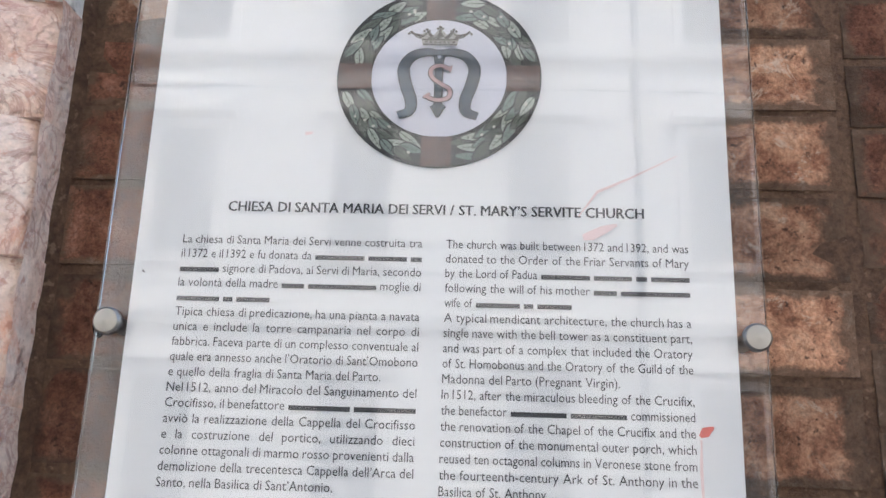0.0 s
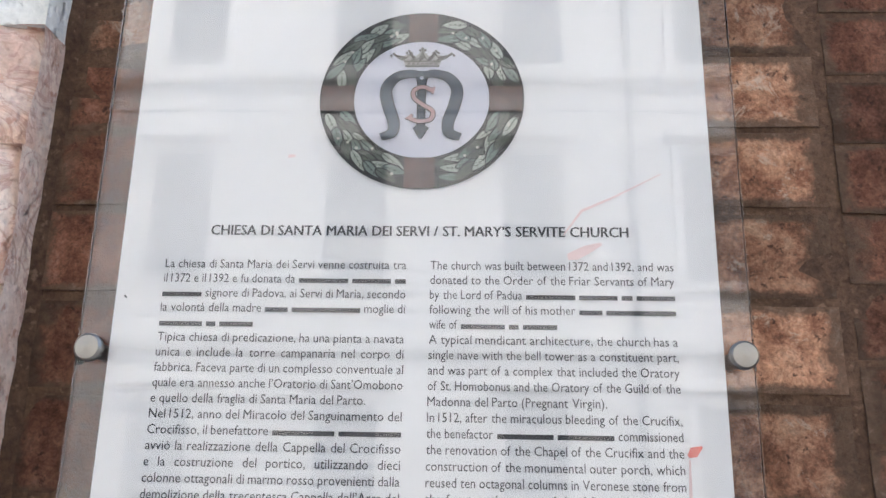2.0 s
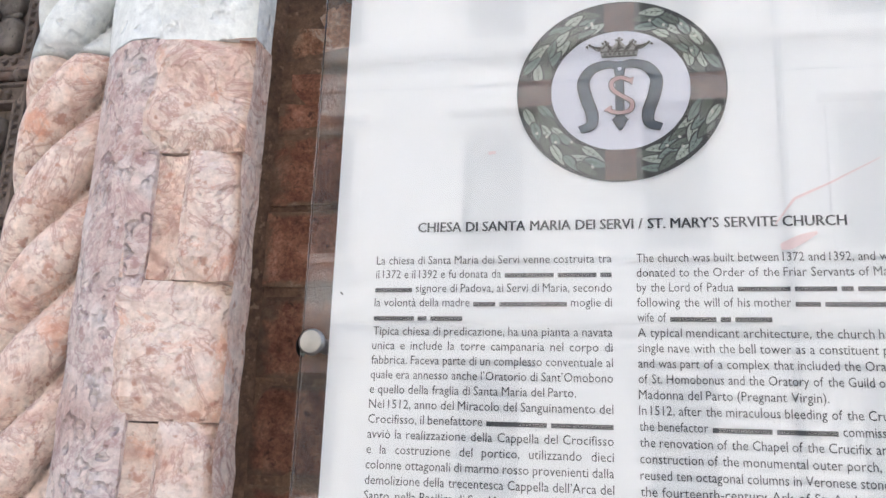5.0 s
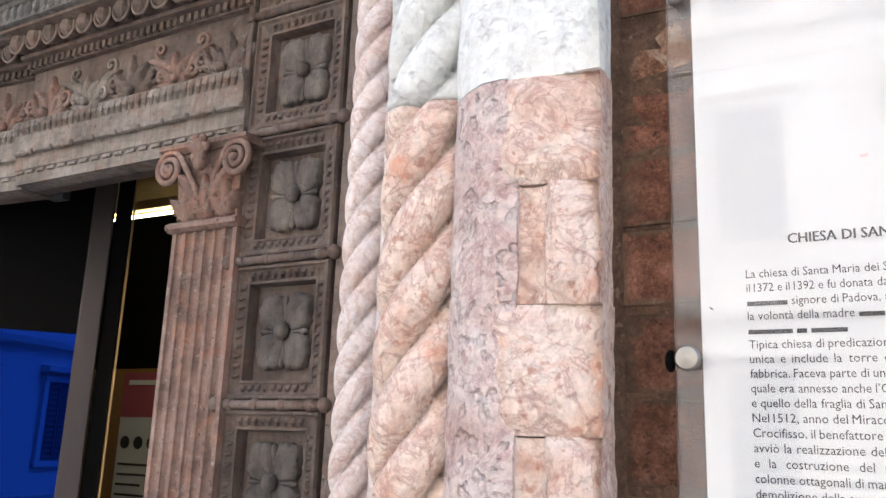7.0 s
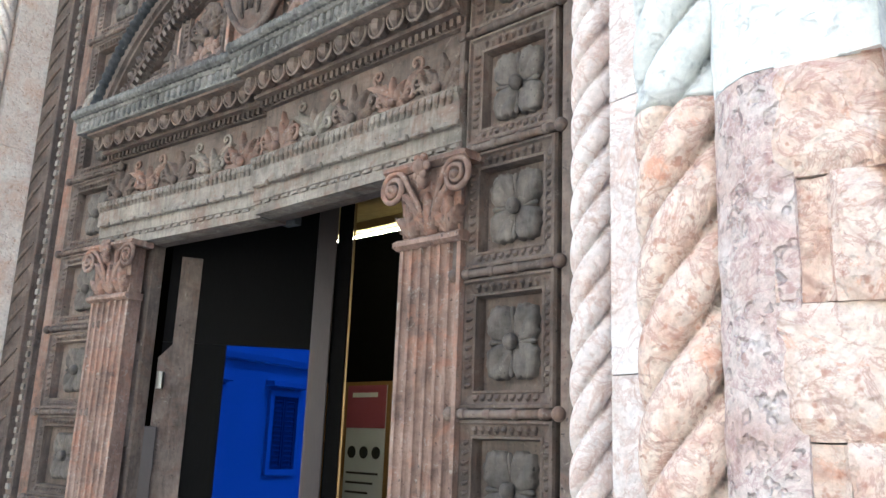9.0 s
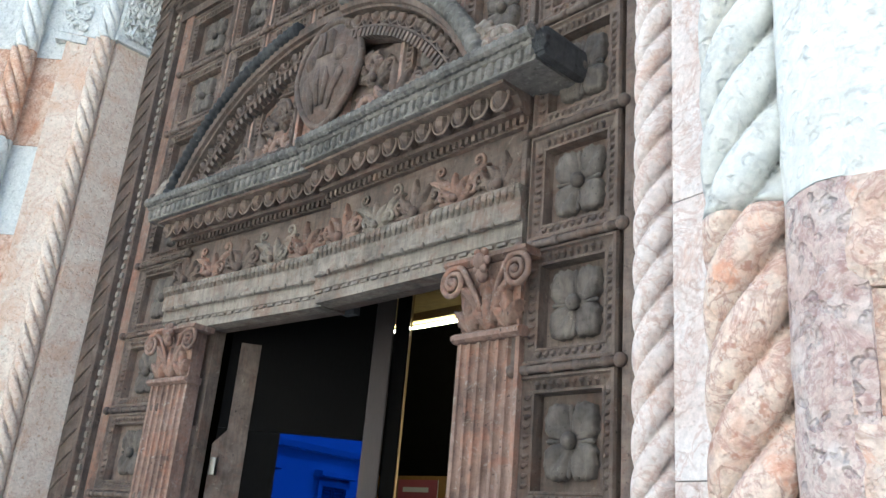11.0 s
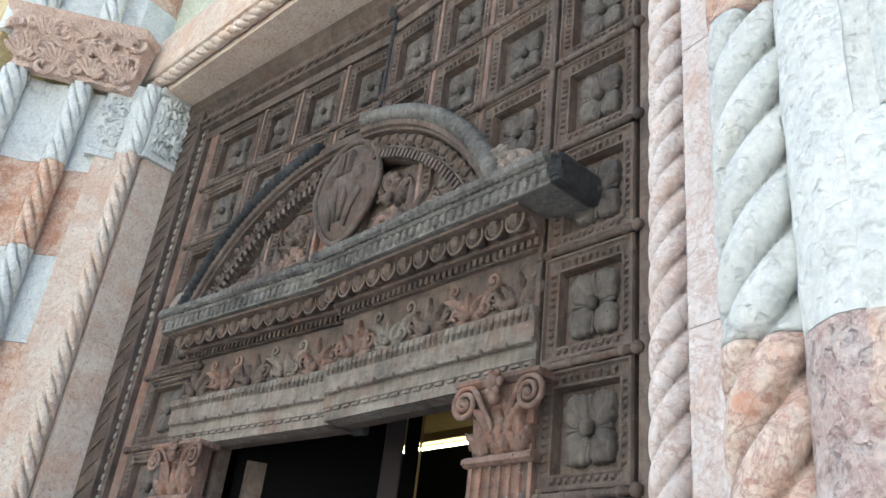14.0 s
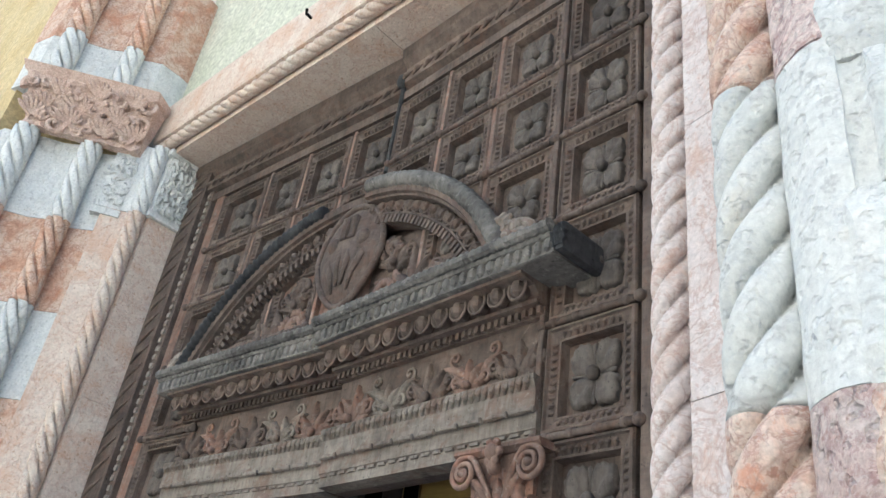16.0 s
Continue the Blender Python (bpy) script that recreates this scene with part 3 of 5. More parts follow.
for k in range(64):
    y, z = -0.23 + 0.235 * ((k % 8) + rnd.uniform(0.2, 0.8)) / 8, 4.48 + 0.43 * (k // 8 + rnd.uniform(0.2, 0.8)) / 8
    sweep(bm, [(-1.850 + 0.012 * math.sin(k), y + 0.026 * math.cos(a), z + 0.036 * math.sin(a)) for a in (rnd.uniform(0, 6) + q * 0.7 for q in range(6))], [0.018, 0.02, 0.018, 0.014, 0.01, 0.006], 6)
for k in range(5):
    blob(bm, (-1.852, -0.21 + 0.05 * k, 4.6 + 0.07 * (k % 3)), (0.02, 0.025, 0.035))
part("capital", bm, WHITE, far, "white carved leaf capital", fr=TURNED)
# white carved leaf slab outside the rope, and the foliage bracket that carries the arch
bm = bmesh.new()
post(bm, [(-1.985, -0.40), (-2.075, -0.535), (-2.11, -0.51), (-2.03, -0.36)], 4.42, 4.86, 4, 0.004, 9)
post(bm, [(-1.975, -0.40), (-2.075, -0.555), (-2.13, -0.52), (-2.03, -0.35)], 4.36, 4.41)
for k in range(30):
    f, z = rnd.uniform(0.1, 0.9), rnd.uniform(4.45, 4.83)
    cx, cy = -1.985 - 0.09 * f + 0.006, -0.40 - 0.135 * f - 0.006
    g = rnd.uniform(0.018, 0.035)
    sweep(bm, [(cx + 0.5 * g * math.cos(a), cy + g * math.cos(a), z + g * math.sin(a)) for a in (k + q * 0.8 for q in range(6))], [0.006, 0.012, 0.015, 0.013, 0.009, 0.004], 6)
part("leaf_slab", bm, WHITE, far, "white marble slab carved with leaves", fr=TURNED)
bm = bmesh.new()
sub = bmesh.new()
bmesh.ops.create_cube(sub, size=1.0)
bmesh.ops.subdivide_edges(sub, edges=list(sub.edges), cuts=30, use_grid_fill=True)
for v in sub.verts:
    s, up, out = v.co.x + 0.5, v.co.z + 0.5, -v.co.y + 0.5     # along the splay, height, outward
    slab = up > 0.84
    flare = 0.06 + 0.15 * up * up + (0.02 if slab else 0.0)
    wide = 0.05 * up + (0.012 if slab else 0.0)
    x = -2.0 + wide - (0.42 + 2 * wide) * s + 0.44 * flare * out
    y = -0.40 + wide - (0.62 + 2 * wide) * s - flare * out * 0.75
    z = 4.86 + 0.45 * up
    if not slab:
        q = 0.0
        for fq, am in ((9, 1.0), (17, 0.7), (33, 0.35)):
            q += am * (1 - 2.2 * abs(noise.noise((s * fq * 0.8, up * fq * 0.45, 2.0 + fq))))
        x, y = x + 0.012 * q * out, y - 0.018 * q * out
        z += 0.012 * noise.noise((s * 14, up * 9, 4.0))
    v.co = (x, y, z)
merge(bm, sub)
for k in range(30):
    col, row = k % 10, k // 10
    s, up = (col + 0.5 + rnd.uniform(-0.3, 0.3)) / 10, 0.16 + 0.26 * row + rnd.uniform(-0.07, 0.07)
    fl, wd = 0.06 + 0.15 * up * up, 0.05 * up
    cx, cy, z = -2.0 + wd - (0.42 + 2 * wd) * s + 0.44 * fl, -0.40 + wd - (0.62 + 2 * wd) * s - 0.75 * fl, 4.86 + 0.45 * up
    if k % 3 == 0:      # an opening leaf, ribbed like a shell
        tilt = rnd.uniform(-0.5, 0.5)
        for q in range(7):
            a = math.pi / 2 + tilt + (q - 3) * 0.34
            pts = []
            for f in (0.15, 0.5, 0.8, 1.0):
                u, w = 0.115 * f * math.cos(a), 0.115 * f * math.sin(a)
                lift = 0.016 + 0.065 * f * f
                pts.append((cx + 0.56 * u + 0.6 * lift, cy + 0.83 * u - 0.8 * lift, z - 0.03 + w))
            sweep(bm, pts, [0.010, 0.017, 0.020, 0.008], 6)
    else:               # a rolled curl
        g, turn = rnd.uniform(0.045, 0.070), rnd.choice((-1, 1))
        pts, rad = [], []
        for q in range(13):
            a, f = k + turn * q * 0.62, 1 - q / 14
            u, w = g * f * math.cos(a), g * f * math.sin(a)
            lift = 0.014 + 0.055 * (1 - f)
            pts.append((cx + 0.56 * u + 0.6 * lift, cy + 0.83 * u - 0.8 * lift, z + w))
            rad.append(0.008 + 0.016 * f)
        sweep(bm, pts, rad, 7)
BEIGE = textured("beige_marble", [(0.25, (0.47, 0.32, 0.25)), (0.5, (0.62, 0.46, 0.37)), (0.75, (0.68, 0.55, 0.46))], 14, 110, fleck=(0.36, 0.24, 0.18), bump=0.6, tone=0.03, contrast=0.4)
part("foliage_bracket", bm, BEIGE, far, "pinkish marble bracket carved with foliage", fr=TURNED)
# shafts going on above the bracket, into the arch
for z0, z1, mat in ((5.3, 5.75, WHITE), (5.754, 6.6, ORANGE)):
    for cx, cy, r in ((-2.185, -0.665, 0.075), (-2.415, -1.02, 0.085)):
        bm = bmesh.new()
        twisted(bm, cx, cy, r, z0, z1, 5, 0.72, -1, 0.14, 128, 0.012, 0.62)
        part("twisted_shaft", bm, mat, far, fr=TURNED, smooth=True)
    bm = bmesh.new()
    post(bm, [(-2.10, -0.30), (-2.10, -0.48), (-2.19, -0.58), (-2.25, -0.73), (-2.33, -0.80), (-2.40, -0.92), (-2.49, -1.03), (-2.56, -1.12), (-2.78, -1.16), (-2.78, 0.0), (-2.2, 0.1)], z0, z1, 4, 0.004, 8)
    part("splay_stone", bm, mat, far, fr=TURNED)

HOOK = (-0.322, 5.237)
# ---- lintel ----
lintel = thing("lintel", (-3.25, 1.6, 4.0), "pale pink marble lintel with a rope-carved edge", "lintel", kind="structure")
for x0, x1 in ((-2.05, 0.19), (0.194, 2.2)):
    bm = bmesh.new()
    run(bm, x0, x1, [(0.3, TOP), (-0.275, TOP), (-0.275, 5.045), (-0.33, 5.06), (-0.365, 5.065), (-0.372, 5.085), (-0.385, 5.34), (-0.36, 5.42), (0.3, 5.42)])
    part("lintel_stone", bm, PALE, lintel, fr=LINTEL)
bm = bmesh.new()
twisted(bm, 0, 0, 0.043, -1.95, 2.1, 3, 0.26, 1, 0.22, 40, 0.012, 0.25)
for v in bm.verts:
    v.co = Vector((v.co.z, v.co.x - 0.318, v.co.y + 5.022))
part("rope_moulding", bm, PALE, lintel, "rope-carved marble moulding", fr=LINTEL, smooth=True)

# ---- inside of the church, seen through the doorway ----
room = thing("wall_inside", (-3.3, 3.5, -0.5), "entrance lobby walls, near-black to stand for an unlit room", "wall", kind="structure")
# The room's darkness is put into the walls' near-black colour.
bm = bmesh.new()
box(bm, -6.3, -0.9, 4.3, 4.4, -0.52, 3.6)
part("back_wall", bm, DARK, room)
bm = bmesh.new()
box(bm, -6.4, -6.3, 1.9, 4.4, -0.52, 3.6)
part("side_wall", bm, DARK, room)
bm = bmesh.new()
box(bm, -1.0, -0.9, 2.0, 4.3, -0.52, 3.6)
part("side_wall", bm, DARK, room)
bm = bmesh.new()
box(bm, -6.3, -1.0, 1.95, 4.3, 3.3, 3.5)
tagged(part("ceiling", bm, OCHRE), "ochre ceiling of the dim entrance lobby", "ceiling", kind="structure")

# ---- the street behind: a white house front across the way ----
house = thing("house", (0, -16.5, -0.52), "white plastered house across the street with grey shuttered windows", "house")
bm = bmesh.new()
box(bm, -30, 34, -20, -16.2, -0.52, 16.5)
part("wall", bm, FACADE, house)
for z in (4.3, 10.6, 16.3):
    bm = bmesh.new()
    run(bm, -30.1, 34.1, [(-16.25, z), (-15.95, z + 0.05), (-15.9, z + 0.25), (-16.25, z + 0.3)])
    part("string_course", bm, FACADE, house)


def window(x, z0, z1, w):
    e = new("window")
    e.parent = house
    e.location = W(x, -16.2, z0) - house.location
    bm = bmesh.new()
    mitred(bm, x - w / 2 - 0.2, x + w / 2 + 0.2, z0 - 0.2, z1 + 0.2, [(0, -16.21), (0, -16.05), (0.2, -16.05), (0.2, -16.19)], False)
    run(bm, x - w / 2 - 0.35, x + w / 2 + 0.35, [(-16.2, z1 + 0.3), (-15.8, z1 + 0.35), (-15.8, z1 + 0.5), (-16.2, z1 + 0.55)])
    part("frame", bm, FACADE, e)
    for s in (0, 1):
        bm = bmesh.new()
        a, b = (x - w / 2, x - 0.01) if s == 0 else (x + 0.01, x + w / 2)
        mitred(bm, a, b, z0, z1, [(0, -16.19), (0, -16.1), (0.1, -16.1), (0.1, -16.13)], True)
        for k in range(14):
            z = z0 + 0.15 + (z1 - z0 - 0.3) * k / 13
            run(bm, a + 0.1, b - 0.1, [(-16.13, z), (-16.10, z - 0.05), (-16.10, z - 0.06), (-16.13, z - 0.06)])
        part("shutter", bm, SHUTTER, e)


for i in range(-5, 7):
    x = 1.30 + 3.96 * i
    window(x, 5.9, 8.8, 1.36)
    window(x, 11.05, 13.3, 1.36)
    window(x, 0.6, 3.2, 1.3)
bm = bmesh.new()
sweep(bm, [(3.5, -16.1, -0.5), (3.5, -16.1, 16.0)], 0.09, 10)
part("downpipe", bm, SHUTTER, house)
bm = bmesh.new()
sweep(bm, [(-30 + 4 * k, -15.7, 9.70 - 0.05 * math.sin(k * 1.57) ** 2) for k in range(17)], 0.035, 8)
part("cable", bm, SHUTTER, house, "thin cable strung along the front")
# small iron hook left in the lintel
bm = bmesh.new()
sweep(bm, [(HOOK[0], -0.36, HOOK[1]), (HOOK[0], -0.42, HOOK[1] + 0.005), (HOOK[0] + 0.01, -0.43, HOOK[1] + 0.03)], 0.010, 7)
part("iron_hook", bm, DARK, lintel, "small black iron hook", fr=LINTEL)

# ---- carved double door ----
def petal_mesh():
    """A square rosette of four heart-shaped, ragged petals with narrow sepals between them and a round boss."""
    bm = bmesh.new()
    na, nr = 21, 8
    for q in range(4):
        sx, sz = (1 if q in (0, 3) else -1), (1 if q in (0, 1) else -1)
        grid = []
        for i in range(na):
            a = radians(5 + 80 * i / (na - 1))
            deg = math.degrees(a)
            reach = min(1 / max(math.cos(a), math.sin(a)), 1.38)
            reach *= 1 - 0.09 * math.exp(-((deg - 45) / 4) ** 2) - 0.10 * math.exp(-((deg - 3) / 7) ** 2) - 0.10 * math.exp(-((deg - 87) / 7) ** 2)
            reach *= 1 + 0.035 * math.cos(radians(deg * 24)) + 0.05 * noise.noise((deg * 0.12, q * 3.0, 1.0))
            row = []
            for k in range(nr):
                f = k / (nr - 1)
                rad = 0.16 + (reach - 0.16) * f
                side = abs(deg - 45) / 40
                h = 0.010 + 0.026 * f ** 0.8 * (1 - 0.75 * side ** 4) - 0.012 * max(0, f - 0.8) / 0.2
                h -= 0.009 * math.exp(-((deg - 45) / 7) ** 2) * f
                h += 0.003 * noise.noise((f * 5 + q, deg * 0.08, 5.0))
                row.append(bm.verts.new((sx * 0.103 * rad * math.cos(a), -h, sz * 0.124 * rad * math.sin(a))))
            grid.append(row)
        for a, b in zip(grid, grid[1:]):
            for k in range(nr - 1):
                bm.faces.new((a[k], b[k], b[k + 1], a[k + 1]))
        rim = grid[0] + [row[-1] for row in grid[1:]] + grid[-1][-2::-1] + [row[0] for row in grid[-2:0:-1]]
        low = [bm.verts.new((v.co.x, 0.012, v.co.z)) for v in rim]
        for k in range(len(rim)):
            bm.faces.new((rim[k], rim[(k + 1) % len(rim)], low[(k + 1) % len(rim)], low[k]))
    for dx, dz in ((1, 0), (-1, 0), (0, 1), (0, -1)):
        sweep(bm, [(dx * 0.103 * f, -0.006 - 0.008 * f, dz * 0.124 * f) for f in (0.2, 0.5, 0.75, 0.9, 0.98)], [0.005, 0.006, 0.010, 0.010, 0.003], 6)
    blob(bm, (0, -0.024, 0), (0.026, 0.024, 0.030), 14, 9)
    for v in bm.verts:
        v.co *= U
    bmesh.ops.recalc_face_normals(bm, faces=bm.faces)
    me = bpy.data.meshes.new("rosette")
    bm.to_mesh(me)
    bm.free()
    for p in me.polygons:
        p.use_smooth = True
    me.materials.append(ROSEWOOD)
    return me


ROSETTE = petal_mesh()


def rosette(leaf, fr, x, z, s=1.0):
    ob = new("rosette", ROSETTE)
    ob.parent = leaf
    ob.rotation_euler = fr.to_euler()
    ob.location = W(*(fr @ Vector((x, 0.004, z)))) - leaf.location
    ob.scale = (0.88 * s, 1, 0.88 * s)
    return ob


def panel(leaf, fr, x0, x1, z0, z1, s=1.0, ornate=True):
    bm = bmesh.new()
    mitred(bm, x0, x1, z0, z1, [(0, 0.04), (0, -0.040), (0.005, -0.050), (0.013, -0.052), (0.018, -0.042), (0.046, -0.030), (0.050, -0.034), (0.056, -0.034), (0.060, 0.008)])
    # beading cut along the frame
    if ornate:
        for z in (z0 + 0.032, z1 - 0.032):
            k = int((x1 - x0 - 0.12) / 0.026)
            for i in range(k):
                x = x0 + 0.07 + (x1 - x0 - 0.14) * i / (k - 1)
                sweep(bm, [(x - 0.005, -0.032, z - 0.013), (x, -0.040, z), (x + 0.005, -0.036, z + 0.012)], [0.004, 0.0095, 0.005], 6)
        for x in (x0 + 0.032, x1 - 0.032):
            k = int((z1 - z0 - 0.12) / 0.026)
            for i in range(k):
                z = z0 + 0.07 + (z1 - z0 - 0.14) * i / (k - 1)
                sweep(bm, [(x - 0.012, -0.034, z - 0.006), (x, -0.040, z), (x + 0.012, -0.034, z + 0.005)], [0.004, 0.0090, 0.004], 6)
    part("panel", bm, WOOD, leaf, fr=fr)
    rosette(leaf, fr, (x0 + x1) / 2, (z0 + z1) / 2, s)


def rail(leaf, fr, x0, x1, z):
    """A rounded rail bound with ribbon, with small bosses at its ends."""
    bm = bmesh.new()
    sweep(bm, [(x0, -0.05, z), (x1, -0.05, z)], 0.013, 10)
    k = max(2, int((x1 - x0) / 0.1))
    for i in range(k):
        x = x0 + (x1 - x0) * (i + 0.5) / k
        sweep(bm, [(x - 0.012, -0.05, z), (x + 0.012, -0.05, z)], 0.017, 10)
    for x in (x0, x1):
        blob(bm, (x, -0.055, z), (0.022, 0.02, 0.022), 10, 6)
    part("rail", bm, WOOD, leaf, fr=fr, smooth=True)


def egg_row(bm, pos, n, w, h, d):
    """n eggs in their shells; pos(k) gives place and turn for k in 0..1."""
    for i in range(n):
        p, a = pos((i + 0.5) / n)
        m = Matrix.Translation(p) @ Matrix.Rotation(a, 4, "Y")
        sub = bmesh.new()
        bmesh.ops.create_uvsphere(sub, u_segments=8, v_segments=6, radius=1.0, matrix=m @ Matrix.Diagonal((w * 0.31, d, h * 0.46, 1)))
        merge(bm, sub)
        pts = [m @ Vector((w * 0.44 * math.cos(t), -d * 0.35, h * 0.52 * math.sin(t))) for t in (math.pi * (0.82 + 1.36 * q / 10) for q in range(11))]
        sweep(bm, pts, w * 0.065, 6)


def lobed(bm, x, z, y, ang, length, width, lift=0.03, bend=0.0, lobes=4, n=13):
    """A carved leaf: lobed blade with a raised back, springing from (x, z) along ang and curling over at its tip."""
    rows = []
    for i in range(n):
        u = i / (n - 1)
        a = ang + bend * u
        px = x + length * u * math.cos(ang + bend * 0.5 * u)
        pz = z + length * u * math.sin(ang + bend * 0.5 * u)
        w = width * (0.22 + 0.78 * math.sin(math.pi * min(1, 0.12 + 0.88 * u)) ** 0.7) * (1 + 0.30 * math.cos(2 * math.pi * lobes * u)) * (1 - 0.92 * u ** 5)
        out = lift * (0.35 + math.sin(math.pi * 0.62 * u)) * (1 - 0.35 * u ** 3)
        row = []
        for v in (-1, -0.55, -0.12, 0, 0.12, 0.55, 1):
            d = out * (1 - 0.75 * abs(v) ** 1.6) - (0.22 * lift if v == 0 else 0)
            row.append(bm.verts.new((px - w * v * math.sin(a), y - d, pz + w * v * math.cos(a))))
        rows.append(row)
    for p, q in zip(rows, rows[1:]):
        for k in range(6):
            bm.faces.new((p[k], p[k + 1], q[k + 1], q[k]))
    rim = rows[0] + [r[-1] for r in rows[1:]] + rows[-1][-2::-1] + [r[0] for r in rows[-2:0:-1]]
    low = [bm.verts.new((v.co.x, y + 0.012, v.co.z)) for v in rim]
    for k in range(len(rim)):
        bm.faces.new((rim[k], rim[(k + 1) % len(rim)], low[(k + 1) % len(rim)], low[k]))


def plant(bm, cx, cz, y, h, lean, seed):
    """A leafy stalk in relief: a fan of lobed leaves with curled side shoots and a bud."""
    r = random.Random(seed)
    for k in range(-2, 3):
        lobed(bm, cx, cz, y, math.pi / 2 - 0.5 * k - lean * 0.35, h * (1.0 - 0.12 * abs(k)) * r.uniform(0.9, 1.1), h * 0.16, 0.030 + 0.006 * (k % 2), -0.35 * k + lean * 0.5)
    for s in (-1, 1):
        lobed(bm, cx + s * h * 0.1, cz + 0.004, y, math.pi / 2 - s * 1.25, h * 0.85, h * 0.13, 0.028, s * 1.3)
        sweep(bm, spiral(cx + s * h * 0.62, cz + h * 0.42, y - 0.014, h * 0.2, 1.2, -math.pi / 2, s, 12), [0.010 - 0.0004 * i for i in range(12)], 6)
    blob(bm, (cx, y - 0.034, cz + 0.02), (h * 0.12, 0.02, h * 0.14), 9, 6)


def acanthus(bm, cx, cz, y, size, hand, seed):
    """A curling leaf scroll in relief."""
    r = random.Random(seed)
    tail = [(cx - hand * size * 1.5, y, cz - size * 0.7), (cx - hand * size * 0.9, y - 0.01, cz - size * 0.95), (cx - hand * size * 0.2, y - 0.014, cz - size * 0.95)]
    pts = spiral(cx, cz, y - 0.012, size * 0.9, 1.25, -math.pi / 2, hand, 20, tail)
    sweep(bm, pts, [0.007 + 0.016 * math.sin(math.pi * min(1, 0.15 + i / len(pts))) for i in range(len(pts))], 7)
    blob(bm, (cx, y - 0.02, cz), (size * 0.22, 0.02, size * 0.22))
    for k in range(16):
        a = r.uniform(0, 2 * math.pi)
        px, pz = cx + size * 0.8 * math.cos(a), cz + size * 0.75 * math.sin(a)
        L = size * r.uniform(0.35, 0.7)
        b = a + hand * r.uniform(0.2, 1.1)
        sweep(bm, [(px, y - 0.008, pz), (px + L * 0.5 * math.cos(b), y - 0.026, pz + L * 0.5 * math.sin(b)), (px + L * math.cos(b + 0.6 * hand), y - 0.016, pz + L * math.sin(b + 0.6 * hand))], [0.012, 0.027, 0.006], 6, 0.6)


def leaf_of_door(label, fr, side):
    leaf = thing("door_leaf", (fr @ Vector((0.9 * side + SPLIT, 0, FOOT))), label, "door", "leaves of the great door")
    a, b = (SPLIT + 0.022, 1.95) if side > 0 else (-1.87, SPLIT - 0.004)
    jx = 1.09 if side > 0 else -0.70        # edge of the doorway
    # boards behind the carving, with the doorway left open
    bm = bmesh.new()
    box(bm, a, b, 0.032, 0.09, HEAD, TOP)
    part("backing_board", bm, WOOD, leaf, fr=fr)
    bm = bmesh.new()
    box(bm, jx if side > 0 else a, b if side > 0 else jx, 0.032, 0.09, FOOT, HEAD - 0.001)
    part("backing_board", bm, WOOD, leaf, fr=fr)
    # rosette panels
    rows = [(4.168, 4.593), (3.758, 4.168), (3.347, 3.758), (2.918, 3.347), (2.509, 2.918), (2.10, 2.509), (1.675, 2.10), (1.25, 1.675), (0.825, 1.25), (0.4, 0.825), (-0.4, 0.4)]
    if side > 0:
        cols, tall = [(0.205, 0.575), (0.598, 0.942), (0.965, 1.338)], (1.372, 1.735)
    else:
        cols, tall = [(-0.195, 0.165), (-0.585, -0.22), (-0.945, -0.61)], (-1.45, -0.975)
    for j, (z0, z1) in enumerate(rows):
        panel(leaf, fr, tall[0], tall[1], z0 + 0.013, z1 - 0.013, 1.0 if j > 2 else 0.96)
        rail(leaf, fr, tall[0] - 0.02, tall[1] + 0.02, z0)
    for k, (x0, x1) in enumerate(cols):
        for j in range(3 if k > 0 else 2):
            panel(leaf, fr, x0, x1, rows[j][0] + 0.012, rows[j][1] - 0.012, 0.88)
            rail(leaf, fr, x0, x1, rows[j][0])
    # stiles and the mouldings of the outer frame
    def stile(x0, x1, z0, z1, y, mat=WOOD, name="stile"):
        bm = bmesh.new()
        box(bm, x0, x1, y, 0.035, z0, z1, 0.006)
        part(name, bm, mat, leaf, fr=fr)
    edges = [(c[0] + d) for c in cols for d in (-0.012,)]
    for x in edges:
        stile(x - 0.010, x + 0.014, 3.347, 4.603, -0.045, REDWOOD)
    e = tall[0] - 0.015 if side < 0 else tall[1] + 0.02
    if side > 0:
        stile(e, e + 0.05, FOOT, 4.674, -0.05)
        stile(tall[0] - 0.03, tall[0] - 0.006, 2.1, 4.613, -0.06)
        x_band = (e + 0.055, b)
    else:
        stile(e - 0.09, e, FOOT, 4.674, -0.04, REDWOOD)
        stile(e - 0.20, e - 0.14, FOOT, 4.734, -0.05)
        stile(a, e - 0.205, FOOT, TOP - 0.002, -0.085)
        x_band = (a, e - 0.205)
        bm = bmesh.new()
        n = 90
        for i in range(n):
            z = FOOT + 0.02 + (4.674 - FOOT) * i / n
            box(bm, e - 0.185, e - 0.155, -0.062, -0.045, z, z + 0.03)
        tagged(part("beading", bm, GREYWOOD, leaf, fr=fr), kind="stuff")
    bm = bmesh.new()
    x0, x1 = x_band
    k = 46
    for i in range(k):
        z = FOOT + (TOP - FOOT) * (i + 0.5) / k
        yb = -0.088 if side < 0 else -0.045
        sweep(bm, [(x0 + 0.02, yb, z - 0.045), (x0 + 0.4 * (x1 - x0), yb - 0.006, z), (x1 - 0.03, yb, z + 0.05)], [0.005, 0.010, 0.004], 6)
    part("carved_band", bm, WOOD, leaf, fr=fr)
    if side > 0:
        stile(x0, x1, FOOT, TOP - 0.002, -0.04)
    # head of the leaf
    bm = bmesh.new()
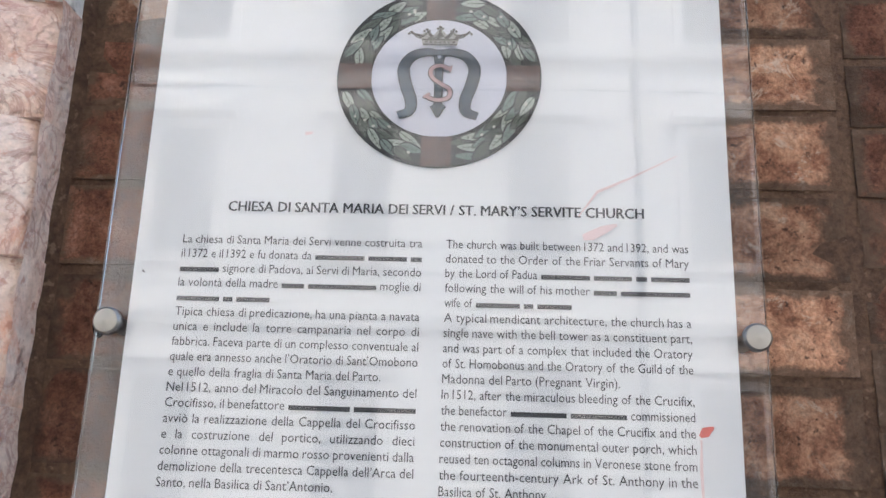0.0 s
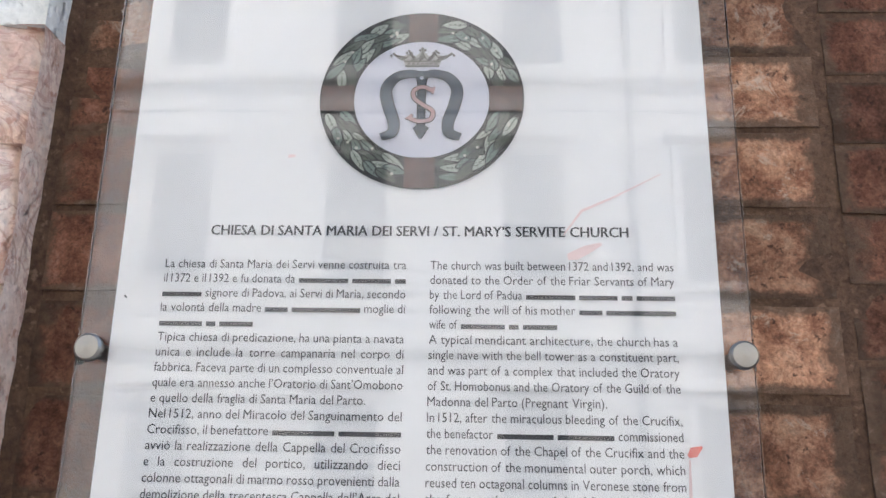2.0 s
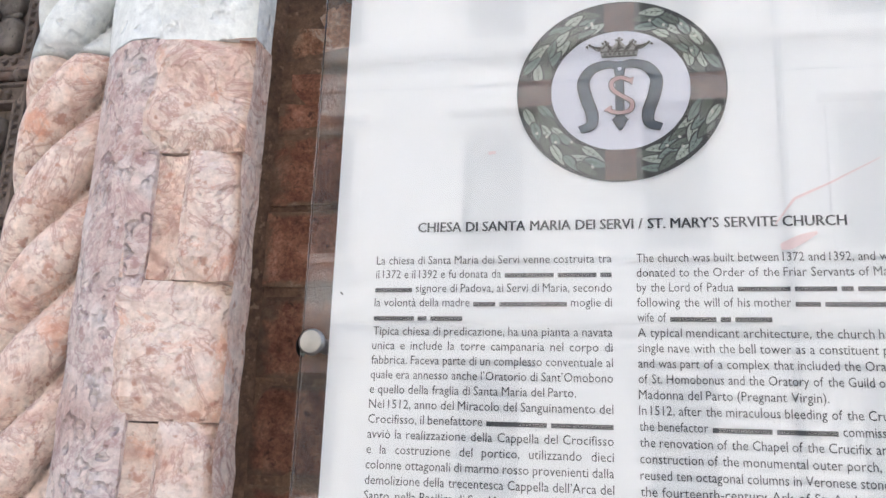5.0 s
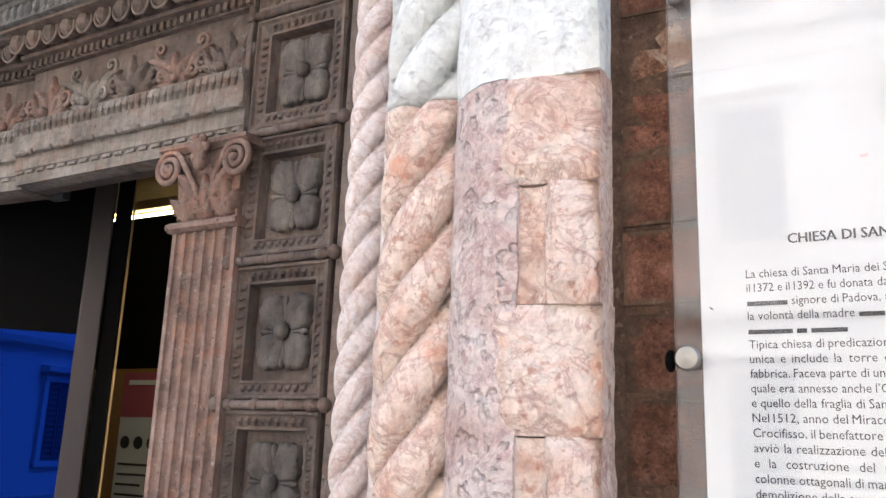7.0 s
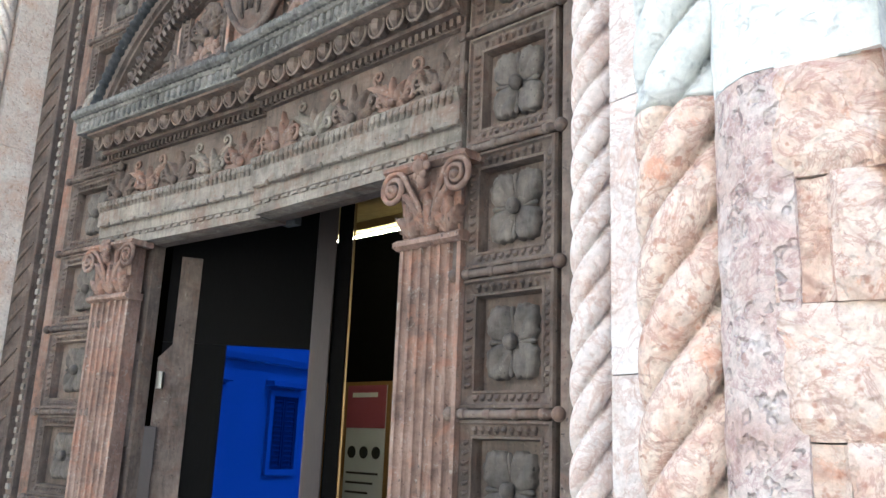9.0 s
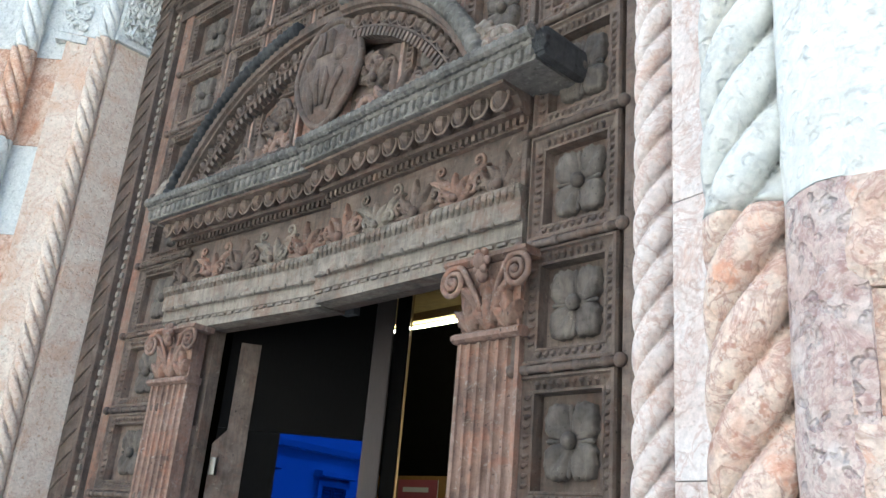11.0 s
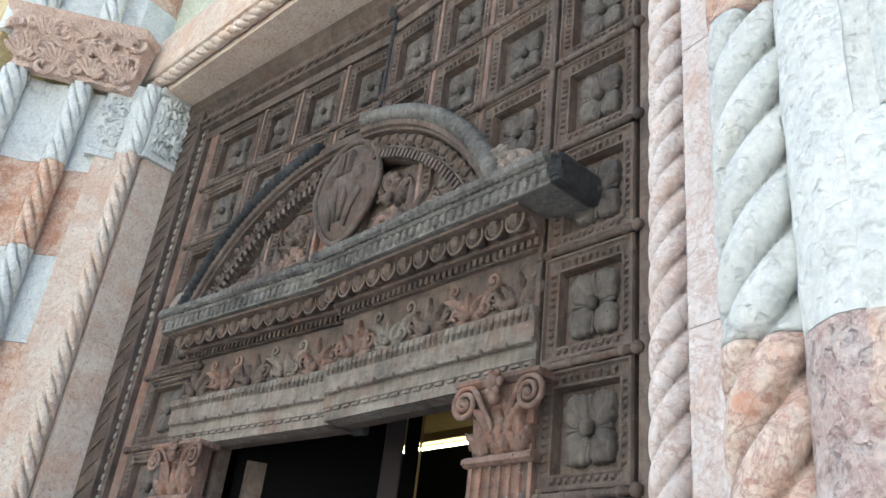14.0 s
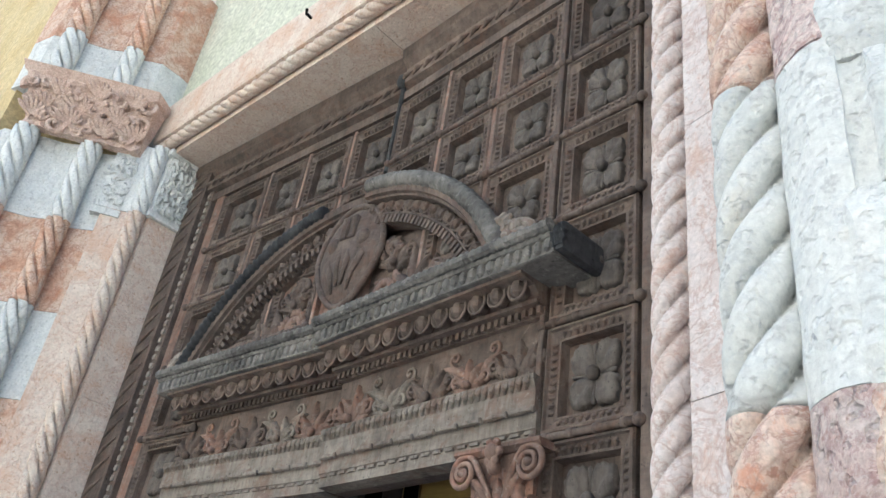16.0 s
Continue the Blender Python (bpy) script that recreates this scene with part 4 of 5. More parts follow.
    run(bm, a, b - 0.001, [(0.035, 4.613), (-0.045, 4.613), (-0.05, 4.664), (-0.03, 4.674), (-0.03, 4.694), (-0.07, 4.709), (-0.08, 4.775), (-0.055, 4.795), (-0.055, 4.836), (-0.10, 4.876), (-0.11, 4.942), (0.035, 4.942)])
    n = int((b - a) / 0.085)
    for i in range(n):
        x = a + (b - a) * (i + 0.5) / n
        sweep(bm, [(x - 0.04, -0.075, 4.729), (x, -0.088, 4.745), (x + 0.04, -0.075, 4.76)], [0.006, 0.014, 0.006], 6)
    part("head_moulding", bm, WOOD, leaf, fr=fr)
    # ---- entablature over the doorway ----
    ax, bx = (SPLIT + 0.012, 1.366) if side > 0 else (-1.074, SPLIT - 0.006)
    cx0, cx1 = (ax, 1.53) if side > 0 else (-1.138, bx)
    bm = bmesh.new()
    run(bm, ax, bx, [(0.035, 2.491), (-0.050, 2.491), (-0.050, 2.539), (-0.062, 2.546), (-0.062, 2.601), (-0.076, 2.61), (-0.076, 2.677), (-0.078, 2.682), (-0.092, 2.711), (-0.092, 2.727), (0.035, 2.729)])
    n = int((bx - ax) / 0.11)
    for i in range(n):      # string of beads between the fasciae
        x = ax + (bx - ax) * (i + 0.5) / n
        sweep(bm, [(x - 0.05, -0.076, 2.605), (x, -0.080, 2.605), (x + 0.045, -0.076, 2.605)], [0.004, 0.013, 0.004], 6)
        blob(bm, (x + 0.055, -0.078, 2.605), (0.007, 0.012, 0.014), 6, 4)
    n = int((bx - ax) / 0.06)
    for i in range(n):
        x = ax + (bx - ax) * (i + 0.5) / n
        box(bm, x - 0.02, x + 0.02, -0.060, -0.04, 2.53, 2.541)
    n = int((bx - ax) / 0.032)
    for i in range(n):
        x = ax + 0.012 + (bx - ax - 0.024) * (i + 0.5) / n
        sweep(bm, [(x - 0.013, -0.074, 2.684), (x - 0.002, -0.090, 2.702), (x + 0.010, -0.092, 2.722)], [0.009, 0.0135, 0.007], 7)
    part("architrave", bm, GREYWOOD, leaf, "grey weathered architrave", fr=fr)
    bm = bmesh.new()
    box(bm, ax, bx, -0.035, 0.035, 2.729, 2.96)
    part("frieze", bm, WOOD, leaf, fr=fr)
    for k, x in enumerate((0.32, 0.56, 0.80, 1.02, 1.24) if side > 0 else (0.02, -0.22, -0.47, -0.72, -0.94)):
        bm = bmesh.new()
        if k % 2 == 0:
            plant(bm, x, 2.745, -0.030, 0.165, side if k % 4 == 0 else -side, 10 * k + side)
        else:
            plant(bm, x, 2.748, -0.030, 0.120, -side, 33 + k)
            for e in (-1, 1):
                lobed(bm, x + 0.03 * e, 2.80, -0.030, math.pi / 2 - 0.75 * e, 0.15, 0.026, 0.030, -0.7 * e, 5)
                sweep(bm, spiral(x + 0.10 * e, 2.90, -0.036, 0.032, 1.3, -math.pi / 2, e, 14), [0.009 - 0.0003 * q for q in range(14)], 6)
        part("scroll_relief", bm, REDWOOD if k in (0, 3) else GREYWOOD if k == 1 else WOOD, leaf, fr=fr, smooth=True)
    bm = bmesh.new()
    box(bm, ax, bx, -0.06, 0.0, 2.958, 3.)
    n = int((bx - ax) / 0.033)
    for i in range(n):
        x = ax + (bx - ax) * (i + 0.5) / n
        box(bm, x - 0.009, x + 0.009, -0.078, -0.055, 2.962, 2.998)
    part("dentil_moulding", bm, WOOD, leaf, fr=fr)
    bm = bmesh.new()
    run(bm, ax, bx, [(0.0, 2.990), (-0.104, 2.990), (-0.108, 3.002), (-0.088, 3.006), (-0.122, 3.050), (-0.196, 3.060), (-0.200, 3.075), (0.0, 3.075)])
    egg_row(bm, lambda k: (Vector((ax + (bx - ax) * k, -0.142, 3.028)), 0.0), int((bx - ax) / 0.092), 0.092, 0.082, 0.044)
    part("egg_moulding", bm, WOOD, leaf, fr=fr)
    bm = bmesh.new()
    run(bm, cx0, cx1, [(0.0, 3.07), (-0.216, 3.07), (-0.224, 3.073), (-0.224, 3.128), (-0.235, 3.131), (-0.255, 3.160), (-0.255, 3.175), (0.0, 3.190)])
    n = int((cx1 - cx0) / 0.044)
    for i in range(n):      # round-ended tongues on the slab's face
        x = cx0 + (cx1 - cx0) * (i + 0.5) / n
        sweep(bm, [(x, -0.222, 3.080), (x, -0.226, 3.090), (x, -0.226, 3.112), (x, -0.222, 3.124)], [0.008, 0.0150, 0.0160, 0.0150], 8, 0.9)
    part("cornice", bm, SLATEWOOD, leaf, "blackened grey cornice with worn gadroons", fr=fr)
    bm = bmesh.new()
    n = int((cx1 - cx0) / 0.016)
    sweep(bm, [(cx0 + (cx1 - cx0) * i / n, -0.246, 3.166 + 0.004 * noise.noise((i * 0.35, side, 0))) for i in range(n + 1)], [0.022 + 0.005 * (i % 2) for i in range(n + 1)], 9)
    part("gadroon_edge", bm, SLATEWOOD, leaf, "blackened gadrooned upper edge", fr=fr)
    if side > 0:        # near-black return of the cornice at its outer end, with a worn leaf on it
        bm = bmesh.new()
        box(bm, 1.531, 1.572, -0.225, 0.02, 3.074, 3.186, 0.014)
        for k in range(4):
            lobed(bm, 1.536 + 0.008 * k, 3.090, -0.226, math.pi / 2 - 0.2 * (k - 1.5), 0.08, 0.010, 0.014, 0.2 * (k - 1.5), 3)
        part("cornice_return", bm, BLACKWOOD, leaf, "near-black end of the cornice", fr=fr)
    # ---- half of the curved pediment ----
    oz, R = 2.70, 1.33
    oc = 0.015
    def arc(r, ang, y=0.0):
        return Vector((oc + side * r * math.sin(ang), y, oz + r * math.cos(ang)))
    a_end = math.acos(0.48 / R)
    start = 0.135 if side > 0 else -0.13
    roll = 0.14 if side > 0 else 0.15
    def band(prof, a0, a1, n=36):
        bm = bmesh.new()
        rings = []
        for i in range(n + 1):
            t = a0 + (a1 - a0) * i / n
            rings.append([bm.verts.new(arc(r, t, y)) for r, y in prof])
        m = len(prof)
        for p, q in zip(rings, rings[1:]):
            for i in range(m):
                bm.faces.new((p[i], p[(i + 1) % m], q[(i + 1) % m], q[i]))
        bm.faces.new(rings[0])
        bm.faces.new(rings[-1][::-1])
        return bm
    bm = band([(1.085, 0.0), (1.085, -0.05), (1.13, -0.055), (1.132, -0.088), (1.140, -0.088), (1.146, -0.058), (1.208, -0.066), (1.214, -0.108), (1.224, -0.112), (1.23, -0.13), (1.265, -0.14), (1.28, 0.0)], start, a_end)
    part("pediment_arch", bm, WOOD, leaf, fr=fr)
    bm = bmesh.new()
    pts = [arc(1.290, roll + (a_end - roll) * k / 120, -0.125) for k in range(121)]
    sweep(bm, pts, [0.033 + 0.011 * abs(math.sin(k * 0.9)) + 0.004 * noise.noise((k * 0.3, side, 3)) for k in range(121)], 12)
    part("pediment_roll", bm, SLATEWOOD if side > 0 else BLACKWOOD, leaf, "dark grey roll moulding, broken off near the middle", fr=fr, smooth=True)
    bm = bmesh.new()
    egg_row(bm, lambda k: (arc(1.177, start + (a_end - start) * k, -0.072), side * (start + (a_end - start) * k)), 17, 0.082, 0.066, 0.036)
    part("egg_moulding", bm, WOOD, leaf, fr=fr)
    bm = bmesh.new()
    for i in range(36):
        t = start + (a_end - start) * (i + 0.5) / 36
        m = Matrix.Translation(arc(1.107, t, -0.068)) @ Matrix.Rotation(side * t, 4, "Y")
        sub = bmesh.new()
        bmesh.ops.create_cube(sub, size=1.0, matrix=m @ Matrix.Diagonal((0.020, 0.04, 0.042, 1)))
        merge(bm, sub)
    part("dentil_moulding", bm, WOOD, leaf, fr=fr)
    # tympanum field and reliefs
    for k, (dx, z, s) in enumerate(((0.36, 3.367, 0.11), (0.55, 3.469, 0.09), (0.72, 3.326, 0.085), (0.36, 3.59, 0.07))):
        bm = bmesh.new()
        if k == 1:
            plant(bm, oc + side * dx, z - 0.16, -0.018, 0.22, -side, 71 + side)
        else:
            acanthus(bm, oc + side * dx, z, -0.02, s * 0.8, side if k % 2 else -side, 40 + 7 * k + side)
            plant(bm, oc + side * (dx + 0.03), z - 0.10, -0.016, 0.16, side, 60 + 5 * k + side)
        part("scroll_relief", bm, REDWOOD if k == 0 else WOOD, leaf, fr=fr, smooth=True)
    # scroll and rosette at the foot of the arch
    bm = bmesh.new()
    fx = oc + side * 1.235
    sweep(bm, spiral(fx, 3.275, -0.11, 0.085, 1.6, math.pi / 2, -side, 26), 0.022, 7)
    for k in range(6):
        t = k * math.pi / 3
        blob(bm, (fx - side * 0.03 + 0.052 * math.cos(t), -0.12, 3.296 + 0.052 * math.sin(t)), (0.034, 0.022, 0.034))
    for k in range(5):
        t = 0.5 + 0.45 * k
        cx, cz = fx - side * 0.10, 3.326
        sweep(bm, [(cx, -0.10, cz), (cx + side * 0.06 * math.cos(t), -0.125, cz + 0.07 * math.sin(t)), (cx + side * 0.09 * math.cos(t), -0.11, cz + 0.11 * math.sin(t))], [0.012, 0.024, 0.012], 6)
    blob(bm, (fx - side * 0.03, -0.14, 3.296), (0.026, 0.026, 0.026))
    part("foot_scroll", bm, GREYWOOD, leaf, fr=fr)
    # ---- fluted pilaster with its capital ----
    px0, px1 = (1.113, 1.388) if side > 0 else (-1.04, -0.715)
    bm = bmesh.new()
    out = [(px0, 0.0), (px0, -0.07)]
    nf = 6
    w = (px1 - px0 - 0.02) / nf
    for i in range(nf):
        c = px0 + 0.01 + w * (i + 0.5)
        out += [(c - w * 0.36, -0.07)] + [(c + w * 0.36 * math.cos(t), -0.07 + w * 0.36 * math.sin(t)) for t in (math.pi * (1 - q / 6) for q in range(1, 6))] + [(c + w * 0.36, -0.07)]
    out += [(px1, -0.07), (px1, 0.0)]
    post(bm, out, FOOT, 2.217)
    part("pilaster_shaft", bm, REDWOOD, leaf, "fluted reddish pilaster shaft", fr=fr)
    bm = bmesh.new()
    run(bm, px0 - 0.012, px1 + 0.012, [(0.0, 2.208), (-0.08, 2.208), (-0.095, 2.217), (-0.095, 2.231), (-0.08, 2.241), (0.0, 2.241)])
    pc, hw = (px0 + px1) / 2, (px1 - px0) / 2
    for k in range(6):      # bell
        z0, z1 = 2.241 + 0.04 * k, 2.241 + 0.04 * (k + 1)
        g0, g1 = 0.03 * (k / 6) ** 2, 0.03 * ((k + 1) / 6) ** 2
        v = [bm.verts.new(p) for p in ((px0 + 0.01 - g0, -0.065 - g0, z0), (px1 - 0.01 + g0, -0.065 - g0, z0), (px1 - 0.01 + g1, -0.065 - g1, z1), (px0 + 0.01 - g1, -0.065 - g1, z1))]
        bm.faces.new(v)
        for s, p in ((px0 + 0.01, -1), (px1 - 0.01, 1)):
            q = [bm.verts.new(c) for c in ((s + p * g0, -0.065 - g0, z0), (s + p * g1, -0.065 - g1, z1), (s, 0, z1), (s, 0, z0))]
            bm.faces.new(q)
    part("capital_bell", bm, REDWOOD, leaf, fr=fr)
    bm = bmesh.new()
    run(bm, px0 - 0.05, px1 + 0.05, [(0.0, 2.462), (-0.10, 2.462), (-0.12, 2.476), (-0.12, 2.489), (0.0, 2.489)])
    part("abacus", bm, REDWOOD, leaf, fr=fr)
    for s in (-1, 1):
        bm = bmesh.new()
        x = pc + s * (hw + 0.005)
        tail = [(pc + s * 0.02, -0.085, 2.3), (pc + s * 0.05, -0.095, 2.368), (pc + s * 0.09, -0.105, 2.437)]
        sweep(bm, spiral(x, 2.413, -0.105, 0.060, 2.1, math.pi / 2 + s * 0.6, -s, 36, tail), [0.008, 0.010, 0.011] + [0.0115 - 0.0001 * i for i in range(36)], 8)
        blob(bm, (x, -0.115, 2.413), (0.016, 0.02, 0.016))
        part("volute", bm, REDWOOD, leaf, fr=fr, smooth=True)
    bm = bmesh.new()
    blob(bm, (pc, -0.125, 2.462), (0.028, 0.03, 0.032))
    blob(bm, (pc, -0.115, 2.417), (0.022, 0.025, 0.028))
    for s in (-1, 0, 1):
        for k in range(3):
            b2 = pc + s * hw * 0.6
            lobed(bm, b2, 2.243, -0.070, math.pi / 2 - 0.42 * (k - 1), 0.10 + 0.045 * (k == 1), 0.026, 0.030, -0.5 * (k - 1), 4)
    for s in (-1, 1):
        lobed(bm, pc + s * 0.03, 2.30, -0.085, math.pi / 2 - s * 0.5, 0.15, 0.022, 0.024, -s * 0.5, 6)
    for k in range(6):
        t = k * math.pi / 3
        blob(bm, (pc + 0.030 * math.cos(t), -0.128, 2.462 + 0.034 * math.sin(t)), (0.014, 0.014, 0.016), 7, 5)
    part("acanthus_leaves", bm, REDWOOD, leaf, fr=fr, smooth=True)
    return leaf


right_leaf = leaf_of_door("dark carved walnut door leaf with rosette panels, dusty", RIGHT, 1)
left_leaf = leaf_of_door("dark carved walnut door leaf, slightly ajar, rosette panels", LEFT, -1)
# oval coat of arms in the middle of the pediment, fixed to one leaf
bm = bmesh.new()
sub = bmesh.new()
bmesh.ops.create_uvsphere(sub, u_segments=28, v_segments=12, radius=1.0)
for v in sub.verts:
    x, y, z = v.co
    k = 0.225 * (1 - 0.28 * max(0, -z))
    v.co = Vector((0.085 + k * x, -0.105 + 0.055 * y, 3.63 + 0.285 * z))
merge(bm, sub)
sweep(bm, [(0.085 + 0.225 * math.cos(t) * (1 - 0.28 * max(0, -math.sin(t))), -0.122, 3.63 + 0.285 * math.sin(t)) for t in (2 * math.pi * k / 40 for k in range(41))], 0.017, 8)
part("oval_shield", bm, WOOD, left_leaf, "oval carved coat of arms", fr=LEFT, smooth=True)
bm = bmesh.new()
mitred(bm, 0.035, 0.135, 3.708, 3.837, [(0, -0.124), (0, -0.166), (0.012, -0.171), (0.02, -0.164)])
box(bm, 0.078, 0.092, -0.173, -0.161, 3.708, 3.827)
for s in (-1, 1):
    blob(bm, (0.085 + s * 0.10, -0.139, 3.698), (0.045, 0.035, 0.05), 10, 8)
    sweep(bm, [(0.085 + s * 0.09, -0.134, 3.669), (0.085 + s * 0.115, -0.149, 3.59), (0.085 + s * 0.07, -0.152, 3.509), (0.085 + s * 0.05, -0.144, 3.418)], [0.018, 0.026, 0.022, 0.008], 8, 0.5)
    sweep(bm, [(0.085 + s * 0.02, -0.149, 3.669), (0.085 + s * 0.035, -0.159, 3.57), (0.085 + s * 0.015, -0.154, 3.448)], [0.012, 0.02, 0.01], 7, 0.6)
for s in (-1, 1):       # worn drapery on either side
    lobed(bm, 0.085 + s * 0.05, 3.44, -0.132, math.pi / 2 - s * 0.35, 0.30, 0.035, 0.020, s * 0.5, 5)
    lobed(bm, 0.085 + s * 0.03, 3.42, -0.130, math.pi / 2 - s * 0.12, 0.22, 0.022, 0.018, -s * 0.3, 4)
part("shield_relief", bm, WOOD, left_leaf, fr=LEFT, smooth=True)
# near-black strip added to draw the shade in the gap between the leaves
bm = bmesh.new()
box(bm, SPLIT - 0.03, SPLIT + 0.05, 0.095, 0.13, HEAD, TOP - 0.01)
part("rebate_strip", bm, BLACKWOOD, left_leaf, "near-black strip drawing the shade in the gap", fr=LEFT)
# tympanum boards behind the reliefs
bm = bmesh.new()
box(bm, -0.80, 0.17, -0.012, 0.0, 3.164, 3.688)
part("tympanum_board", bm, REDWOOD, left_leaf, fr=LEFT)
bm = bmesh.new()
box(bm, 0.19, 0.86, -0.012, 0.0, 3.164, 3.669)
part("tympanum_board", bm, WOOD, right_leaf, fr=RIGHT)
# near-black rod and knob in place of the shaded gap atop the leaves
bm = bmesh.new()
sweep(bm, [(SPLIT + 0.02, -0.05, 4.117), (SPLIT + 0.02, -0.05, 4.724)], 0.014, 8)
blob(bm, (SPLIT + 0.02, -0.07, 4.734), (0.03, 0.03, 0.05))
part("draw_bolt", bm, BLACKWOOD, right_leaf, "near-black rod in place of the shaded gap", fr=RIGHT)

# ---- lobby things ----
inner = thing("wooden_leaf", (-3.95, 2.0, FOOT), "red-brown inner door leaf folded open, with iron latch", "door")
bm = bmesh.new()
out = [(0.0, -0.4), (0.16, -0.4), (0.16, 2.46), (0.06, 2.46), (0.06, 2.02), (0.0, 1.95)]
SIDE = Matrix.Translation((-3.97, 1.92, 0)) @ Matrix.Rotation(radians(62), 4, "Z")
a = [bm.verts.new((x, 0.0, z)) for x, z in out]
b = [bm.verts.new((x, 0.05, z)) for x, z in out]
for i in range(len(out)):
    bm.faces.new((a[i], a[(i + 1) % len(out)], b[(i + 1) % len(out)], b[i]))
bm.faces.new(a)
bm.faces.new(b[::-1])
part("board", bm, WOOD, inner, fr=SIDE)
bm = bmesh.new()
sweep(bm, [(0.02, -0.02, 1.80), (0.02, -0.02, 1.88)], 0.018, 10)
part("latch", bm, STEEL, inner, "steel latch", fr=SIDE)
bm = bmesh.new()
box(bm, -0.03, 0.03, -0.03, 0.0, 1.25, 1.62, 0.004)
part("lock_plate", bm, BRONZE, inner, "dark metal lock case", fr=SIDE)

bm = bmesh.new()
box(bm, -0.13, -0.07, -0.04, 0.03, 1.52, 2.02, 0.012)
part("hinge_block", bm, WOOD, inner, fr=SIDE)
glass = thing("glass_door", (-3.6, 2.4, FOOT), "open glazed lobby door with brown metal frame, reflection tinted blue", "door")
GL = Matrix.Translation((-4.0, 1.95, 0)) @ Matrix.Rotation(radians(50.5), 4, "Z")
# Sheet cut to a reflection's outline, so its edges draw where the reflection ends.
bm = bmesh.new()
box(bm, 0.31, 0.72, 0.0, 0.012, FOOT + 0.1, 2.03)
part("pane", bm, BLUEGLASS, glass, "blue-tinted mirror sheet cut to the street reflection's outline", fr=GL)
# Near-black sheets paint the glass beyond the reflection as dark.
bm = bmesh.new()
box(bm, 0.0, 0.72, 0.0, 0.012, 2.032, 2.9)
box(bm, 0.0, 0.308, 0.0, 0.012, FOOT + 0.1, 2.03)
part("pane", bm, DARK, glass, "near-black sheet around the reflection", fr=GL)
for x0, x1, z0, z1 in ((0.72, 0.82, FOOT, 3.0), (0.0, 0.72, 2.9, 3.0)):
    bm = bmesh.new()
    box(bm, x0, x1, -0.03, 0.04, z0, z1, 0.008)
    part("frame_member", bm, BRONZE, glass, fr=GL)
# Post shares the near-black, so the gloom sits in its colour too.
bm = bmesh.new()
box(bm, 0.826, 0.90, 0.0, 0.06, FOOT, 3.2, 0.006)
part("fixed_post", bm, DARK, glass, "fixed post in the lobby's near-black", fr=GL)
bm = bmesh.new()
box(bm, 0.903, 0.913, -0.005, 0.05, FOOT, 3.2)
part("brass_edge", bm, plain("dull_brass", (0.35, 0.22, 0.09), 0.45, 0.6), glass, "dull brass edge strip", fr=GL)

lamp = thing("tube_lamp", (-3.5, 3.5, 3.0), "lit fluorescent tube lamp under the lobby ceiling", "lamp")
bm = bmesh.new()
sweep(bm, [(-4.9, 3.45, 2.93), (-3.2, 3.45, 2.93)], 0.010, 10)
part("tube", bm, TUBE, lamp, "glowing warm tube")
bm = bmesh.new()
box(bm, -4.95, -3.15, 3.41, 3.49, 2.96, 3.02, 0.01)
part("housing", bm, OCHRE, lamp)

board = thing("notice_board", (-4.7, 4.28, 1.0), "ochre notice board with a pinned pink and grey poster", "notice board")
bm = bmesh.new()
box(bm, -5.6, -4.0, 4.25, 4.29, 0.6, 2.05, 0.006)
part("board", bm, plain("board_brown", (0.30, 0.16, 0.055), 0.8), board)
bm = bmesh.new()
box(bm, -5.20, -4.77, 4.243, 4.249, 0.75, 2.02)
part("poster", bm, PAPER, board, "printed poster")
PINKPRINT = plain("pink_print", (0.42, 0.10, 0.14), 0.6)
bm = bmesh.new()
box(bm, -5.20, -4.77, 4.238, 4.242, 1.70, 2.02)
part("poster_head", bm, PINKPRINT, board, "dark pink printed head")
bm = bmesh.new()
box(bm, -5.14, -4.86, 4.234, 4.237, 1.93, 1.965)
part("printed_bar", bm, PAPER, board, "white bar of heading letters")
for x in (-5.12, -4.985, -4.85):
    bm = bmesh.new()
    bmesh.ops.create_cone(bm, cap_ends=True, segments=20, radius1=0.045, radius2=0.045, depth=0.004, matrix=Matrix.Translation((x, 4.239, 1.52)) @ Matrix.Rotation(radians(90), 4, "X"))
    part("printed_disc", bm, INK, board)
for k in range(7):
    bm = bmesh.new()
    box(bm, -5.17, -4.82 - 0.05 * (k % 3), 4.239, 4.242, 1.36 - 0.07 * k, 1.375 - 0.07 * k)
    part("printed_bar", bm, INK, board)

# ---- the plaque ----
plaque = thing("plaque", (0, 0.785, 1.2), "acrylic plaque with printed white church notice on steel standoffs", "sign")
bm = bmesh.new()
box(bm, -0.326, 0.322, 0.776, 0.783, 1.215, 2.145, 0.0015)
pn = part("acrylic_sheet", bm, ACRYLIC, plaque, "clear acrylic sheet")
pn.visible_shadow = False
bm = bmesh.new()
box(bm, -0.300, 0.297, 0.7905, 0.7925, 1.24, 2.12)
part("poster", bm, PAPER, plaque, "white printed poster")
